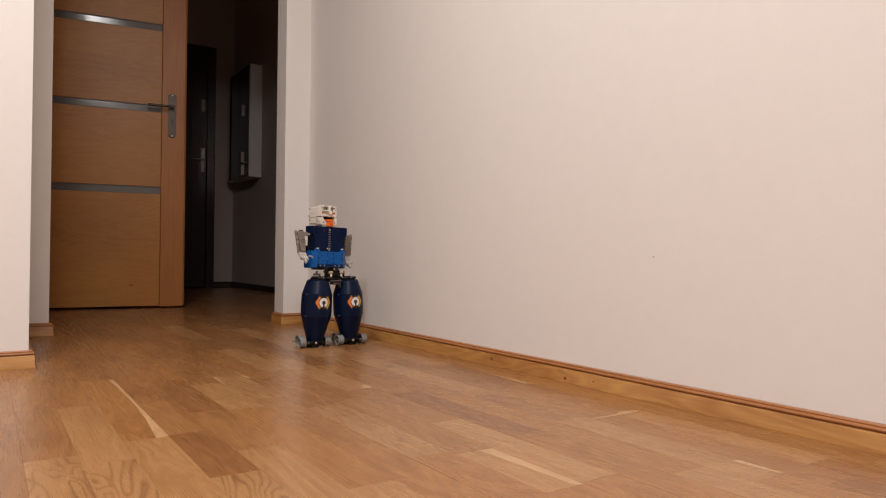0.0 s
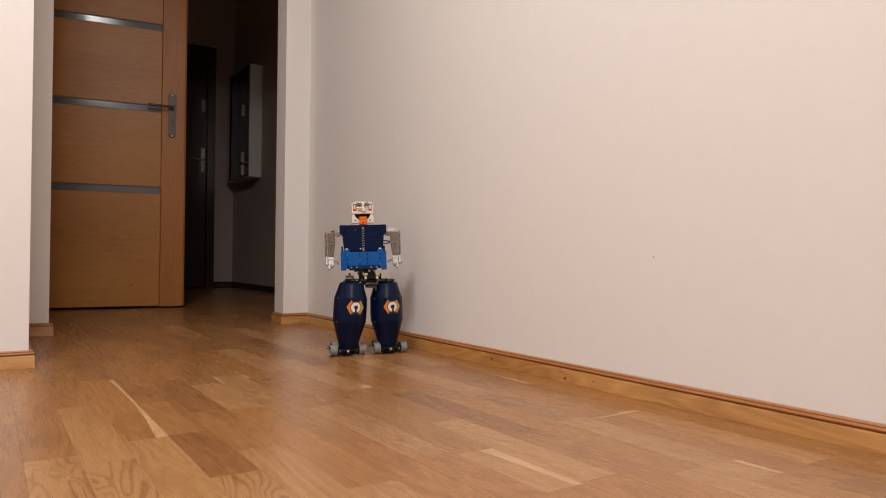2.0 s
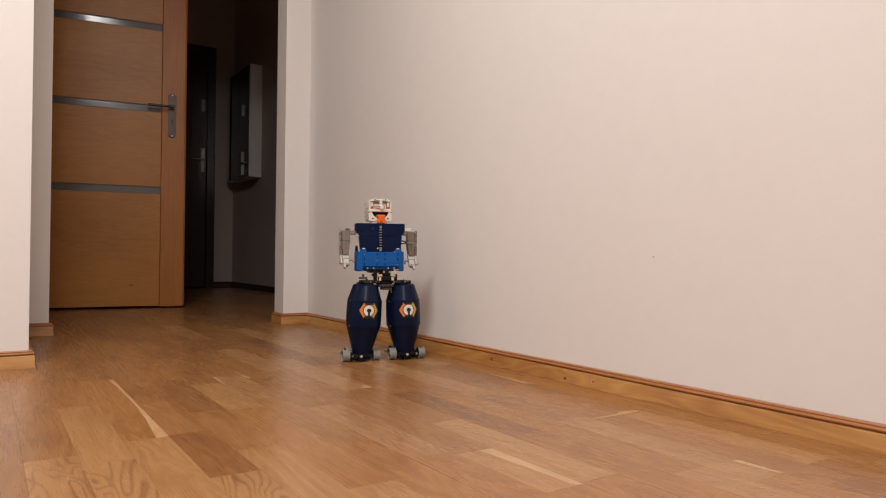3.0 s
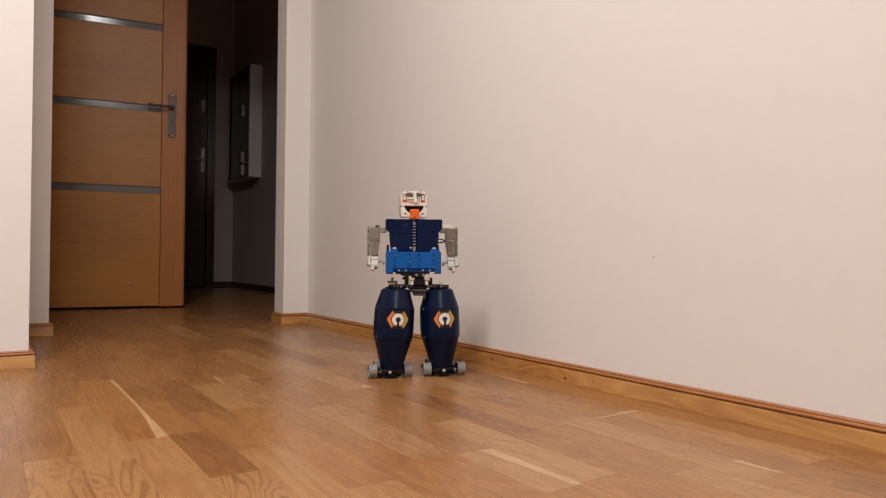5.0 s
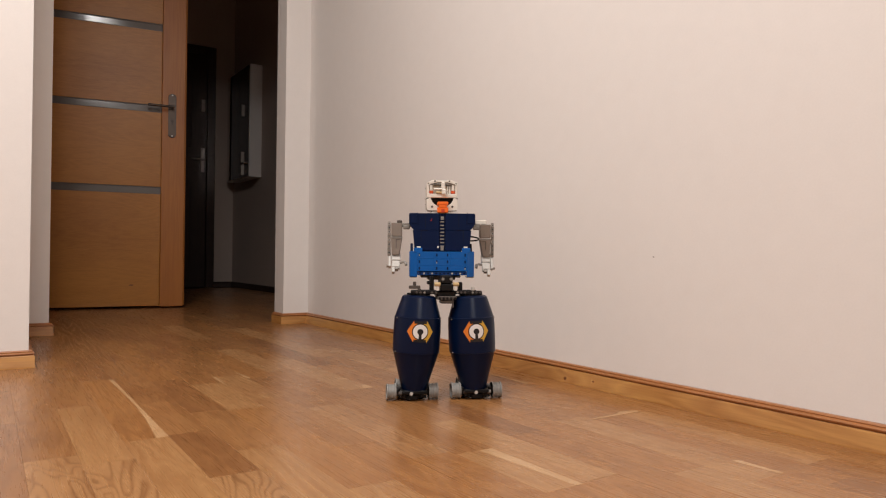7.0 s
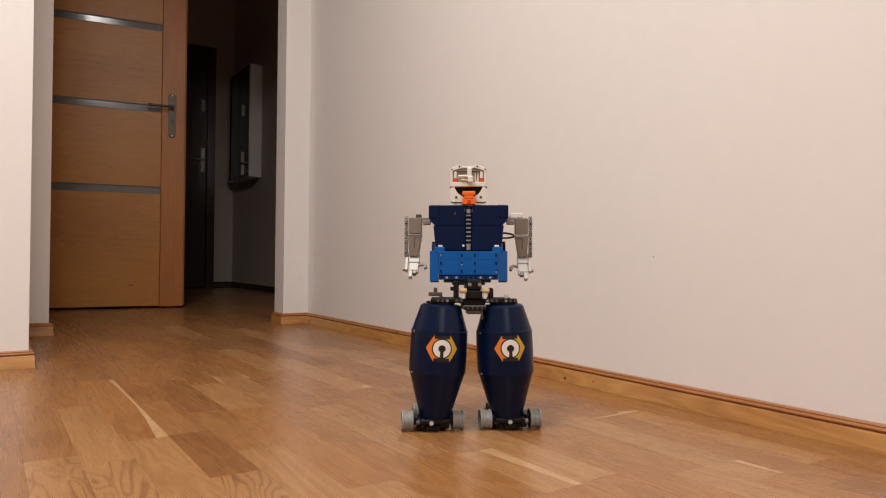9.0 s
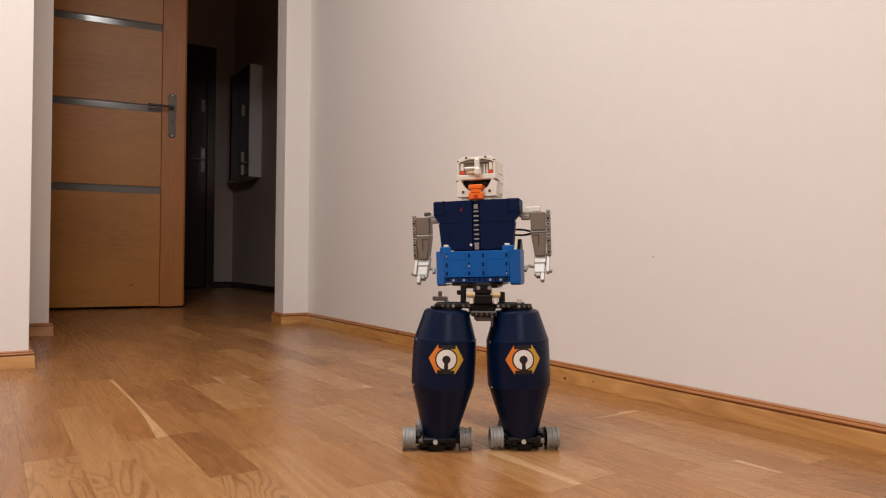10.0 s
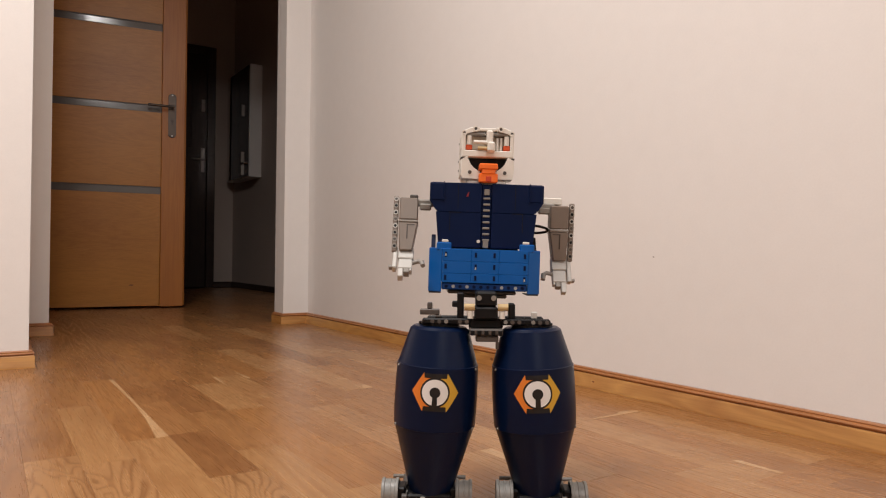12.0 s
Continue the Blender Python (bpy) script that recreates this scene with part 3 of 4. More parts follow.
def torso():
    bm = bmesh.new()
    box(bm, -0.050, 0.050, -0.023, 0.014, 0.262, 0.300, 0.003)
    box(bm, -0.040, 0.040, -0.023, 0.016, 0.300, 0.370, 0.003)
    box(bm, -0.032, 0.032, 0.015, 0.040, 0.285, 0.355, 0.004)
    body = part("torso", bm, BLACK, robot, "torso of dark navy and bright blue plastic panels")
    # two navy chest halves, wide shoulders over a narrower waist
    for s in (-1, 1):
        up = [(0.0060, 0.34585), (0.0060, 0.3800), (0.0655, 0.3795), (0.0662, 0.3780), (0.0662, 0.3590), (0.0600, 0.3500), (0.0560, 0.34585)]
        down = [(0.0060, 0.3050), (0.0060, 0.3458), (0.0585, 0.3458), (0.0545, 0.3050)]
        for o, lift in ((up, 0.0002), (down, 0.0)):
            bm = bmesh.new()
            slab(bm, [(s * x, z) for x, z in o], 1, -0.0355 - lift, -0.0210, 0.0005)
            part("chest_panel", bm, NAVY, body, "dark navy chest panel")
        # shoulder cap wraps back
        bm = bmesh.new()
        box(bm, min(s * 0.0475, s * 0.0655), max(s * 0.0475, s * 0.0655), -0.0365, 0.0020, 0.3580, 0.3800, 0.0020)
        part("shoulder_cap", bm, NAVY, body)
        bm = bmesh.new()
        slab(bm, [(-0.0215, 0.3080), (-0.0100, 0.3080), (-0.0080, 0.3440), (-0.0215, 0.3450)], 0, *sorted((s * 0.0480, s * 0.0515)), 0.0008)
        part("side_panel", bm, NAVY, body)
        # black strips laid on the chest as the shade in its fold lines
        for a, b, z0, z1 in ((0.0328, 0.0336, 0.350, 0.378), (0.0418, 0.0426, 0.324, 0.345), (0.030, 0.043, 0.3452, 0.3460)):
            bm = bmesh.new()
            box(bm, *sorted((s * a, s * b)), -0.03575, -0.0345, z0, z1)
            part("groove", bm, BLACK, body)
        bm = bmesh.new()
        box(bm, *sorted((s * 0.0490, s * 0.0505)), -0.0378, -0.0340, 0.3585, 0.3805, 0.0004)
        part("shoulder_lip", bm, NAVY, body)
        bm = bmesh.new()
        box(bm, *sorted((s * 0.0462, s * 0.0540)), -0.0335, -0.0240, 0.3435, 0.3462)
        part("edge_clip", bm, GREY, body)
        # hip flank behind the blue panel
        bm = bmesh.new()
        slab(bm, [(-0.030, 0.2600), (0.010, 0.2600), (0.010, 0.3090), (0.004, 0.3200), (-0.006, 0.3200), (-0.014, 0.3040), (-0.030, 0.3040)], 0,
             *sorted((s * 0.0575, s * 0.0625)), 0.0008)
        part("flank_panel", bm, NAVY if s < 0 else BLACK, body)
        # blue wing, folded back beside the belly and lower than it
        bm = bmesh.new()
        slab(bm, [(s * 0.0497, -0.0413), (s * 0.0640, -0.0335), (s * 0.0648, -0.0315), (s * 0.0648, 0.0060), (s * 0.0592, 0.0060), (s * 0.0592, -0.0270), (s * 0.0497, -0.0330)],
             2, 0.2530, 0.3038, 0.0008)
        part("blue_wing", bm, BLUE, body)
        bm = bmesh.new()
        box(bm, *sorted((s * 0.0500, s * 0.0640)), -0.0300, 0.0040, 0.2512, 0.2530, 0.0004)
        part("wing_foot", bm, DKGREY, body)
        bm = bmesh.new()
        box(bm, *sorted((s * 0.0395, s * 0.0565)), -0.0400, -0.0340, 0.3010, 0.3105, 0.0012)
        part("blue_tab", bm, BLUE, body)
        bm = bmesh.new()
        box(bm, *sorted((s * 0.0430, s * 0.0505)), -0.0392, -0.0360, 0.3104, 0.3135, 0.0006)
        part("white_clip", bm, WHITE, body)
    # blue belly: stacked panels
    for a, b, n in ((-0.0495, -0.01600, "l"), (-0.01595, 0.01595, "m"), (0.0160, 0.0495, "r")):
        for z0, z1 in ((0.2642, 0.27495), (0.2750, 0.28895), (0.2890, 0.3032)):
            bm = bmesh.new()
            box(bm, a, b, -0.0415, -0.0220, z0, z1, 0.0004, 1)
            part("belly_panel", bm, BLUE, body, "bright blue belly panel")
    for x in (-0.0455, -0.0110, 0.0105, 0.0455):
        for z in (0.2700, 0.2830, 0.2965):
            bm = bmesh.new()
            box(bm, x - 0.0013, x + 0.0013, -0.0419, -0.0405, z - 0.0028, z + 0.0028)
            part("slot", bm, NAVY, body)
    # pale bits stand in for glints in three of the slots
    for x, z in ((-0.0455, 0.2965), (-0.0110, 0.2815), (0.0455, 0.2695)):
        bm = bmesh.new()
        box(bm, x - 0.0008, x + 0.0008, -0.0421, -0.0412, z - 0.0018, z + 0.0010)
        part("slot_glint", bm, PALE, body, "pale bit put in a slot as its glint")
    # lower rail with pin holes
    bm = bmesh.new()
    box(bm, -0.0493, 0.0493, -0.0392, -0.0230, 0.2560, 0.2638, 0.0008)
    part("belly_rail", bm, RAIL, body)
    for i in range(12):
        x = -0.044 + i * 0.008
        light = i in (1, 3, 8, 10)
        bm = bmesh.new()
        rod(bm, (x, -0.0388, 0.2598), (x, -0.0397, 0.2598), 0.0020, segs=10)
        part("pin_hole", bm, PALE if light else NAVY, body)
    bm = bmesh.new()
    box(bm, -0.0420, 0.0380, -0.030, 0.020, 0.2510, 0.2556, 0.0015)
    box(bm, -0.0280, 0.0280, -0.024, 0.020, 0.2465, 0.2512, 0.0015)
    part("waist_plate", bm, DKGREY, body, "dark grey waist plate")
    # zip down the chest
    bm = bmesh.new()
    box(bm, -0.0056, 0.0056, -0.0335, -0.0210, 0.3060, 0.3790, 0.0008)
    part("zip_channel", bm, NAVY, body)
    for i in range(8):
        z = 0.3625 - i * 0.0069
        bm = bmesh.new()
        box(bm, -0.0040, 0.0040, -0.0352, -0.0310, z - 0.0012, z + 0.0012, 0.0005)
        part("zip_tooth", bm, GREY, body, "light grey zip tooth")
    for z0, z1 in ((0.3665, 0.3735), (0.3050, 0.3145)):
        bm = bmesh.new()
        box(bm, -0.0032, 0.0032, -0.0352, -0.0310, z0, z1, 0.0006)
        part("zip_end", bm, GREY, body)
    bm = bmesh.new()
    rod(bm, (-0.0085, -0.0350, 0.3125), (-0.0085, -0.0366, 0.3125), 0.0020, segs=10)
    part("white_pin", bm, WHITE, body)
    bm = bmesh.new()
    slab(bm, [(-0.0240, 0.3640), (-0.0215, 0.3640), (-0.0205, 0.3700), (-0.0225, 0.3680)], 1, -0.0362, -0.0350)
    part("red_mark", bm, DEEPRED, body)
    # neck
    bm = bmesh.new()
    box(bm, -0.0230, 0.0230, -0.026, 0.012, 0.3750, 0.3850, 0.002)
    part("collar", bm, WHITE, body, "white neck plate")
    # shoulder axles and beams
    for s in (-1, 1):
        bm = bmesh.new()
        box(bm, *sorted((s * 0.0600, s * 0.0840)), -0.010, 0.004, 0.3530, 0.3610, 0.0016)
        box(bm, *sorted((s * 0.0640, s * 0.0780)), -0.013, -0.006, 0.3480, 0.3560, 0.0016)
        part("shoulder_beam", bm, GREY, body, "light grey shoulder beam")
        bm = bmesh.new()
        if s < 0:
            box(bm, -0.0900, -0.0800, -0.008, 0.001, 0.3605, 0.3665, 0.0012)
        else:
            box(bm, 0.0700, 0.0930, -0.006, 0.006, 0.3600, 0.3685, 0.0012)
        part("shoulder_block", bm, DKGREY if s < 0 else WHITE, body)
    # cable loop and odd parts at the flank
    curve = bpy.data.curves.new("cable", "CURVE")
    curve.dimensions, curve.bevel_depth, curve.bevel_resolution = "3D", 0.0016, 2
    sp = curve.splines.new("BEZIER")
    pts = [(0.0400, -0.006, 0.3345), (0.0720, -0.004, 0.3325), (0.0775, 0.000, 0.3295), (0.0720, 0.004, 0.3268), (0.0400, 0.006, 0.3278)]
    sp.bezier_points.add(len(pts) - 1)
    for b, p in zip(sp.bezier_points, pts):
        b.co = p
        b.handle_left_type = b.handle_right_type = "AUTO"
    curve.materials.append(BLACK)
    cable = new("cable", curve)
    cable.parent = body
    cable["label"] = "black cable loop"
    bm = bmesh.new()
    box(bm, 0.0395, 0.0500, -0.006, 0.008, 0.3350, 0.3460, 0.0015)
    box(bm, 0.0395, 0.0520, -0.004, 0.008, 0.3200, 0.3360, 0.0015)
    part("connector", bm, GREY, body)
    return body


def head():
    """Origin at the neck, on the robot's own axis."""
    bm = bmesh.new()
    # rear shell
    box(bm, -0.0290, 0.0290, -0.014, 0.026, 0.3870, 0.4300, 0.002)
    box(bm, -0.0280, 0.0280, -0.016, 0.024, 0.4300, 0.4430, 0.004)
    skull = part("head", bm, WHITE, robot, "white plastic brick head with red eyes and open mouth")
    for s in (-1, 1):
        # side plates, stepped
        for y0, y1, z0, z1 in ((-0.028, 0.018, 0.4215, 0.4400), (-0.030, 0.022, 0.4080, 0.4205), (-0.026, 0.016, 0.3905, 0.4070)):
            bm = bmesh.new()
            box(bm, *sorted((s * 0.0286, s * 0.0312)), y0, y1, z0, z1, 0.0008)
            part("side_plate", bm, WHITE, skull)
        # face frame uprights
        bm = bmesh.new()
        box(bm, *sorted((s * 0.0262, s * 0.0305)), -0.0380, -0.0140, 0.4110, 0.4400, 0.001)
        part("face_post", bm, WHITE, skull)
        # sloped brow beam
        bm = bmesh.new()
        slab(bm, [(s * 0.0305, 0.4395), (s * 0.0295, 0.4425), (s * 0.0200, 0.4468), (s * 0.0100, 0.4472), (s * 0.0100, 0.4420), (s * 0.0190, 0.4415), (s * 0.0270, 0.4380)],
             1, -0.0370, -0.0140, 0.0008)
        part("brow_beam", bm, WHITE, skull)
        for x, z in ((0.0280, 0.4398), (0.0148, 0.4450)):
            bm = bmesh.new()
            rod(bm, (s * x, -0.0365, z), (s * x, -0.0376, z), 0.0017, segs=12)
            part("pin_hole", bm, DKGREY, skull)
        # eyes
        bm = bmesh.new()
        box(bm, s * 0.0222 - 0.0040, s * 0.0222 + 0.0040, -0.0362, -0.0250, 0.4200, 0.4262, 0.001)
        part("eye", bm, CLEARRED, skull, "red eye brick")
        bm = bmesh.new()
        rod(bm, (s * 0.0222, -0.0335, 0.4262), (s * 0.0222, -0.0335, 0.4370), 0.0032, segs=14)
        part("eye_post", bm, WHITE, skull)
        bm = bmesh.new()
        box(bm, s * 0.0135 - 0.0035, s * 0.0135 + 0.0035, -0.0330, -0.0240, 0.4375, 0.4425, 0.0008)
        part("brow_brick", bm, RED, skull)
        bm = bmesh.new()
        rod(bm, (s * 0.0040, -0.0330, 0.4395), (s * 0.0265, -0.0330, 0.4395), 0.0024, segs=12)
        part("brow_axle", bm, GREY, skull)
        # cheeks, cut round below the mouth
        arc = [(s * (0.0235 * math.cos(radians(a))), 0.4125 - 0.0200 * math.sin(radians(a))) for a in (0, 15, 30, 45, 60, 75)]
        bm = bmesh.new()
        slab(bm, [(s * 0.0312, 0.4085), (s * 0.0312, 0.3935), (s * 0.0300, 0.3905), (s * 0.0300, 0.3855), (s * 0.0060, 0.3850)] + arc[::-1] + [(s * 0.0250, 0.4110)],
             1, -0.0390, -0.0140, 0.0008)
        part("cheek", bm, WHITE, skull)
        bm = bmesh.new()
        rod(bm, (s * 0.0205, -0.0385, 0.3935), (s * 0.0205, -0.0397, 0.3935), 0.0022, segs=12)
        part("cheek_pin", bm, DKGREY, skull)
    bm = bmesh.new()
    box(bm, -0.0262, 0.0262, -0.0275, -0.0140, 0.4190, 0.4400, 0.001)
    part("eye_socket", bm, CREAM, skull)
    bm = bmesh.new()
    box(bm, -0.0300, 0.0300, -0.0382, -0.0150, 0.4118, 0.4195, 0.0009)
    part("upper_lip", bm, WHITE, skull)
    bm = bmesh.new()
    box(bm, -0.0245, 0.0245, -0.0250, -0.0130, 0.3900, 0.4120, 0.001)
    part("mouth", bm, BLACK, skull, "black open mouth")
    bm = bmesh.new()
    box(bm, -0.0100, 0.0100, -0.0370, -0.0150, 0.4425, 0.4462, 0.0008)
    part("top_bar", bm, WHITE, skull)
    for s in (-1, 1):
        for x, z in ((0.0280, 0.4398), (0.0148, 0.4450)):
            bm = bmesh.new()
            lathe(bm, [(0.0018, 0.0), (0.0018, 0.0012), (0.0033, 0.0012), (0.0033, 0.0)], 16)
            bm.transform(Matrix.Translation((s * x, -0.0368, z)) @ Euler((radians(90), 0, 0)).to_matrix().to_4x4())
            part("pin_ring", bm, WHITE, skull)
        bm = bmesh.new()
        box(bm, *sorted((s * 0.0240, s * 0.0316)), -0.0386, -0.0150, 0.4092, 0.4108)
        part("jaw_seam", bm, GROOVE, skull)
    bm = bmesh.new()
    box(bm, -0.0235, 0.0235, -0.0300, -0.0260, 0.4372, 0.4384)
    part("brow_slot", bm, GROOVE, skull)
    # nose: hooked beam with two side arms
    bm = bmesh.new()
    box(bm, -0.0020, 0.0058, -0.0420, -0.0300, 0.4260, 0.4435, 0.0022)
    box(bm, -0.0010, 0.0082, -0.0470, -0.0370, 0.4170, 0.4290, 0.0022)
    part("nose", bm, WHITE, skull, "white beam nose")
    for z, x in ((0.4290, -0.0170), (0.4220, -0.0120)):
        bm = bmesh.new()
        rod(bm, (-0.001, -0.0385, z), (x, -0.0385, z), 0.0022, segs=12)
        part("nose_pin", bm, TAN if z < 0.425 else WHITE, skull)
    for x in (0.0115, 0.0160):
        bm = bmesh.new()
        box(bm, x - 0.0014, x + 0.0014, -0.0320, -0.0235, 0.4195, 0.4360, 0.0006)
        part("socket_bar", bm, WHITE, skull)
    # tongue
    bm = bmesh.new()
    box(bm, -0.0100, 0.0115, -0.0500, -0.0240, 0.3960, 0.4030, 0.0012)
    box(bm, -0.0072, 0.0088, -0.0495, -0.0400, 0.3905, 0.3965, 0.001)
    box(bm, -0.0102, 0.0118, -0.0490, -0.0380, 0.3810, 0.3915, 0.0012)
    tongue = part("tongue", bm, ORANGE, skull, "bright orange tongue of bricks")
    bm = bmesh.new()
    box(bm, -0.0022, 0.0042, -0.0496, -0.0480, 0.3820, 0.3880, 0.0004)
    part("tongue_slot", bm, RED, skull)
    # loose rods at the back of the head
    for z, y0 in ((0.4330, 0.024), (0.4110, 0.027), (0.3990, 0.022)):
        bm = bmesh.new()
        rod(bm, (-0.0290, 0.010, z), (-0.0305, y0, z + 0.003), 0.0018, segs=8)
        part("back_rod", bm, GREY, skull)
    skull["label"] = "white plastic brick head with red eyes and open mouth"
    return skull


def arm(s):
    """Origin at the shoulder joint; hangs down; front is -y; s is the side away from the body."""
    bm = bmesh.new()
    box(bm, *sorted((-s * 0.0125, s * 0.0095)), -0.0125, 0.0060, -0.0230, 0.0050, 0.0014)
    upper = part("arm", bm, ARMSHADE, robot, "grey plastic brick arm with beams, shade browned into its colour, and a pale hand")
    bm = bmesh.new()
    box(bm, *sorted((-s * 0.0130, s * 0.0100)), -0.0135, 0.0060, -0.0262, -0.0236, 0.0006)
    part("elbow_rim", bm, GREY, upper)
    bm = bmesh.new()
    slab(bm, [(-s * 0.0125, -0.0265), (s * 0.0100, -0.0265), (s * 0.0078, -0.0610), (-s * 0.0070, -0.0610)], 1, -0.0132, 0.0060, 0.0010)
    part("upper_arm_shell", bm, ARMSHADE, upper)
    bm = bmesh.new()
    box(bm, *sorted((-s * 0.0012, s * 0.0002)), -0.0136, -0.0125, -0.0470, -0.0290)
    part("shell_groove", bm, GROOVE, upper)
    bm = bmesh.new()
    box(bm, *sorted((-s * 0.0090, s * 0.0002)), -0.0136, -0.0125, -0.0300, -0.0290)
    part("shell_groove", bm, GROOVE, upper)
    # outer beam: open rings between two cheeks
    bm = bmesh.new()
    box(bm, *sorted((s * 0.0108, s * 0.0168)), -0.0092, -0.0030, -0.0620, 0.0080, 0.0012)
    part("beam", bm, ARMSHADE, upper)
    for i in range(8):
        z = 0.0035 - i * 0.0084
        bm = bmesh.new()
        lathe(bm, [(0.0018, 0.0), (0.0018, 0.0008), (0.0029, 0.0008), (0.0029, 0.0)], 14)
        bm.transform(Matrix.Translation((s * 0.0138, -0.0092, z)) @ Euler((radians(90), 0, 0)).to_matrix().to_4x4())
        part("pin_ring", bm, PALE if i in (0, 2, 4) else GREY, upper)
        bm = bmesh.new()
        rod(bm, (s * 0.0138, -0.0091, z), (s * 0.0138, -0.0096, z), 0.0018, segs=12)
        part("pin_hole", bm, BLACK if i % 3 else DKGREY, upper)
        bm = bmesh.new()
        rod(bm, (s * 0.0164, -0.0061, z), (s * 0.0170, -0.0061, z), 0.0021, segs=12)
        part("pin_hole", bm, DKGREY, upper)
    # bent forearm and open hand of blocks
    turn = Matrix.Translation((0, -0.002, -0.0615)) @ Euler((radians(-32), 0, 0)).to_matrix().to_4x4()
    # paler than the upper arm: light caught by the bent forearm is in the colour
    hand = PALE

    def bent(name, b, material, label=""):
        bm = bmesh.new()
        box(bm, *b)
        bm.transform(turn)
        return part(name, bm, material, upper, label)

    bent("forearm", (-0.0085, 0.0092, -0.0060, 0.0060, -0.0150, 0.0040, 0.0010), hand)
    bent("forearm_beam", (*sorted((s * 0.0098, s * 0.0148)), -0.0050, 0.0040, -0.0300, 0.0060, 0.0010), PALE)
    palm = bent("hand", (-0.0078, 0.0080, -0.0050, 0.0050, -0.0310, -0.0153, 0.0010), hand, "open hand of plastic blocks, the light it catches in its pale grey")
    bent("finger", (*sorted((s * 0.0020, s * 0.0078)), -0.0045, 0.0040, -0.0440, -0.0308, 0.0008), PALE)
    bent("finger", (*sorted((-s * 0.0048, s * 0.0016)), -0.0045, 0.0040, -0.0372, -0.0308, 0.0008), GREY)
    bent("finger", (*sorted((-s * 0.0078, -s * 0.0050)), -0.0045, 0.0030, -0.0345, -0.0308, 0.0008), hand)
    bent("peg", (*sorted((s * 0.0146, s * 0.0186)), -0.0040, 0.0020, -0.0290, -0.0252, 0.0008), GREY)
    bm = bmesh.new()
    rod(bm, (-s * 0.0070, -0.002, -0.0200), (-s * 0.0150, -0.005, -0.0195), 0.0024, segs=12)
    rod(bm, (-s * 0.0145, -0.005, -0.0194), (-s * 0.0195, -0.007, -0.0230), 0.0024, segs=12)
    rod(bm, (-s * 0.0190, -0.007, -0.0224), (-s * 0.0205, -0.008, -0.0300), 0.0030, 0.0027, segs=12)
    bm.transform(turn)
    part("thumb", bm, GREY, upper)
    return upper


TORSO = torso()
HEAD = head()
ARMS = {-1: arm(-1), 1: arm(1)}


# ---------------------------------------------------------------- parquet, strip by strip
STRIP, GAP = 0.0683, 0.00008
STRIPS = {}


def strip_mesh(length, tone):
    key = (round(length, 3), tone)
    if key not in STRIPS:
        w, l, b = (STRIP - GAP) / 2, (length - GAP) / 2, 0.0002
        co = [(-w, -l, -0.006), (w, -l, -0.006), (w, l, -0.006), (-w, l, -0.006), (-w, -l, -b), (w, -l, -b), (w, l, -b), (-w, l, -b),
              (-w + b, -l + b, 0), (w - b, -l + b, 0), (w - b, l - b, 0), (-w + b, l - b, 0)]
        fs = [(0, 1, 5, 4), (1, 2, 6, 5), (2, 3, 7, 6), (3, 0, 4, 7), (4, 5, 9, 8), (5, 6, 10, 9), (6, 7, 11, 10), (7, 4, 8, 11), (8, 9, 10, 11)]
        me = bpy.data.meshes.new("floor_strip")
        me.from_pydata(co, [], fs)
        me.materials.append(OAK[tone])
        STRIPS[key] = me
    return STRIPS[key]


# strip ends that can be made out: column, far end, near end, tone
KNOWN = {-3: [(1.9, 1.51, 2), (1.51, 1.14, 1), (1.14, 0.7, 5)],
         -2: [(2.02, 1.495, 1), (1.495, 1.08, 0), (1.08, 0.62, 5)],
         -1: [(2.25, 1.775, 3), (1.775, 1.18, 2), (1.18, 0.72, 0)],
         0: [(2.06, 1.46, 1), (1.46, 1.19, 1), (1.19, 0.935, 3), (0.935, 0.50, 5)],
         1: [(2.1, 1.70, 2), (1.70, 1.33, 3), (1.33, 1.042, 1), (1.042, 0.60, 0)],
         2: [(2.03, 1.61, 1), (1.61, 1.32, 0), (1.32, 0.80, 2)],
         3: [(2.2, 1.69, 1), (1.69, 1.39, 0), (1.39, 0.98, 1), (0.98, 0.55, 2)],
         4: [(2.12, 1.635, 2), (1.635, 1.26, 1), (1.26, 0.87, 5), (0.87, 0.42, 2)],
         5: [(2.15, 1.70, 0), (1.70, 1.30, 1), (1.30, 0.854, 1), (0.854, 0.655, 0), (0.655, 0.3, 2)],
         6: [(1.90, 1.38, 0), (1.38, 1.035, 1), (1.035, 0.66, 0), (0.66, 0.30, 2)],
         7: [(2.20, 1.72, 3), (1.72, 1.30, 2), (1.30, 0.895, 3), (0.895, 0.45, 2)],
         8: [(1.95, 1.45, 1), (1.45, 1.00, 2), (1.00, 0.62, 2), (0.62, 0.25, 0)],
         9: [(2.02, 1.60, 0), (1.60, 1.187, 0), (1.187, 0.93, 1), (0.93, 0.54, 0), (0.54, 0.2, 2)],
         10: [(2.05, 1.70, 2), (1.70, 1.22, 1), (1.22, 0.903, 2), (0.903, 0.48, 2)],
         11: [(1.92, 1.565, 0), (1.565, 1.237, 3), (1.237, 0.903, 2), (0.903, 0.543, 0), (0.543, 0.2, 1)],
         12: [(1.85, 1.40, 1), (1.40, 0.95, 2), (0.95, 0.50, 1)]}
rng = random.Random(11)
rest_v, rest_f, rest_m = [], [], []
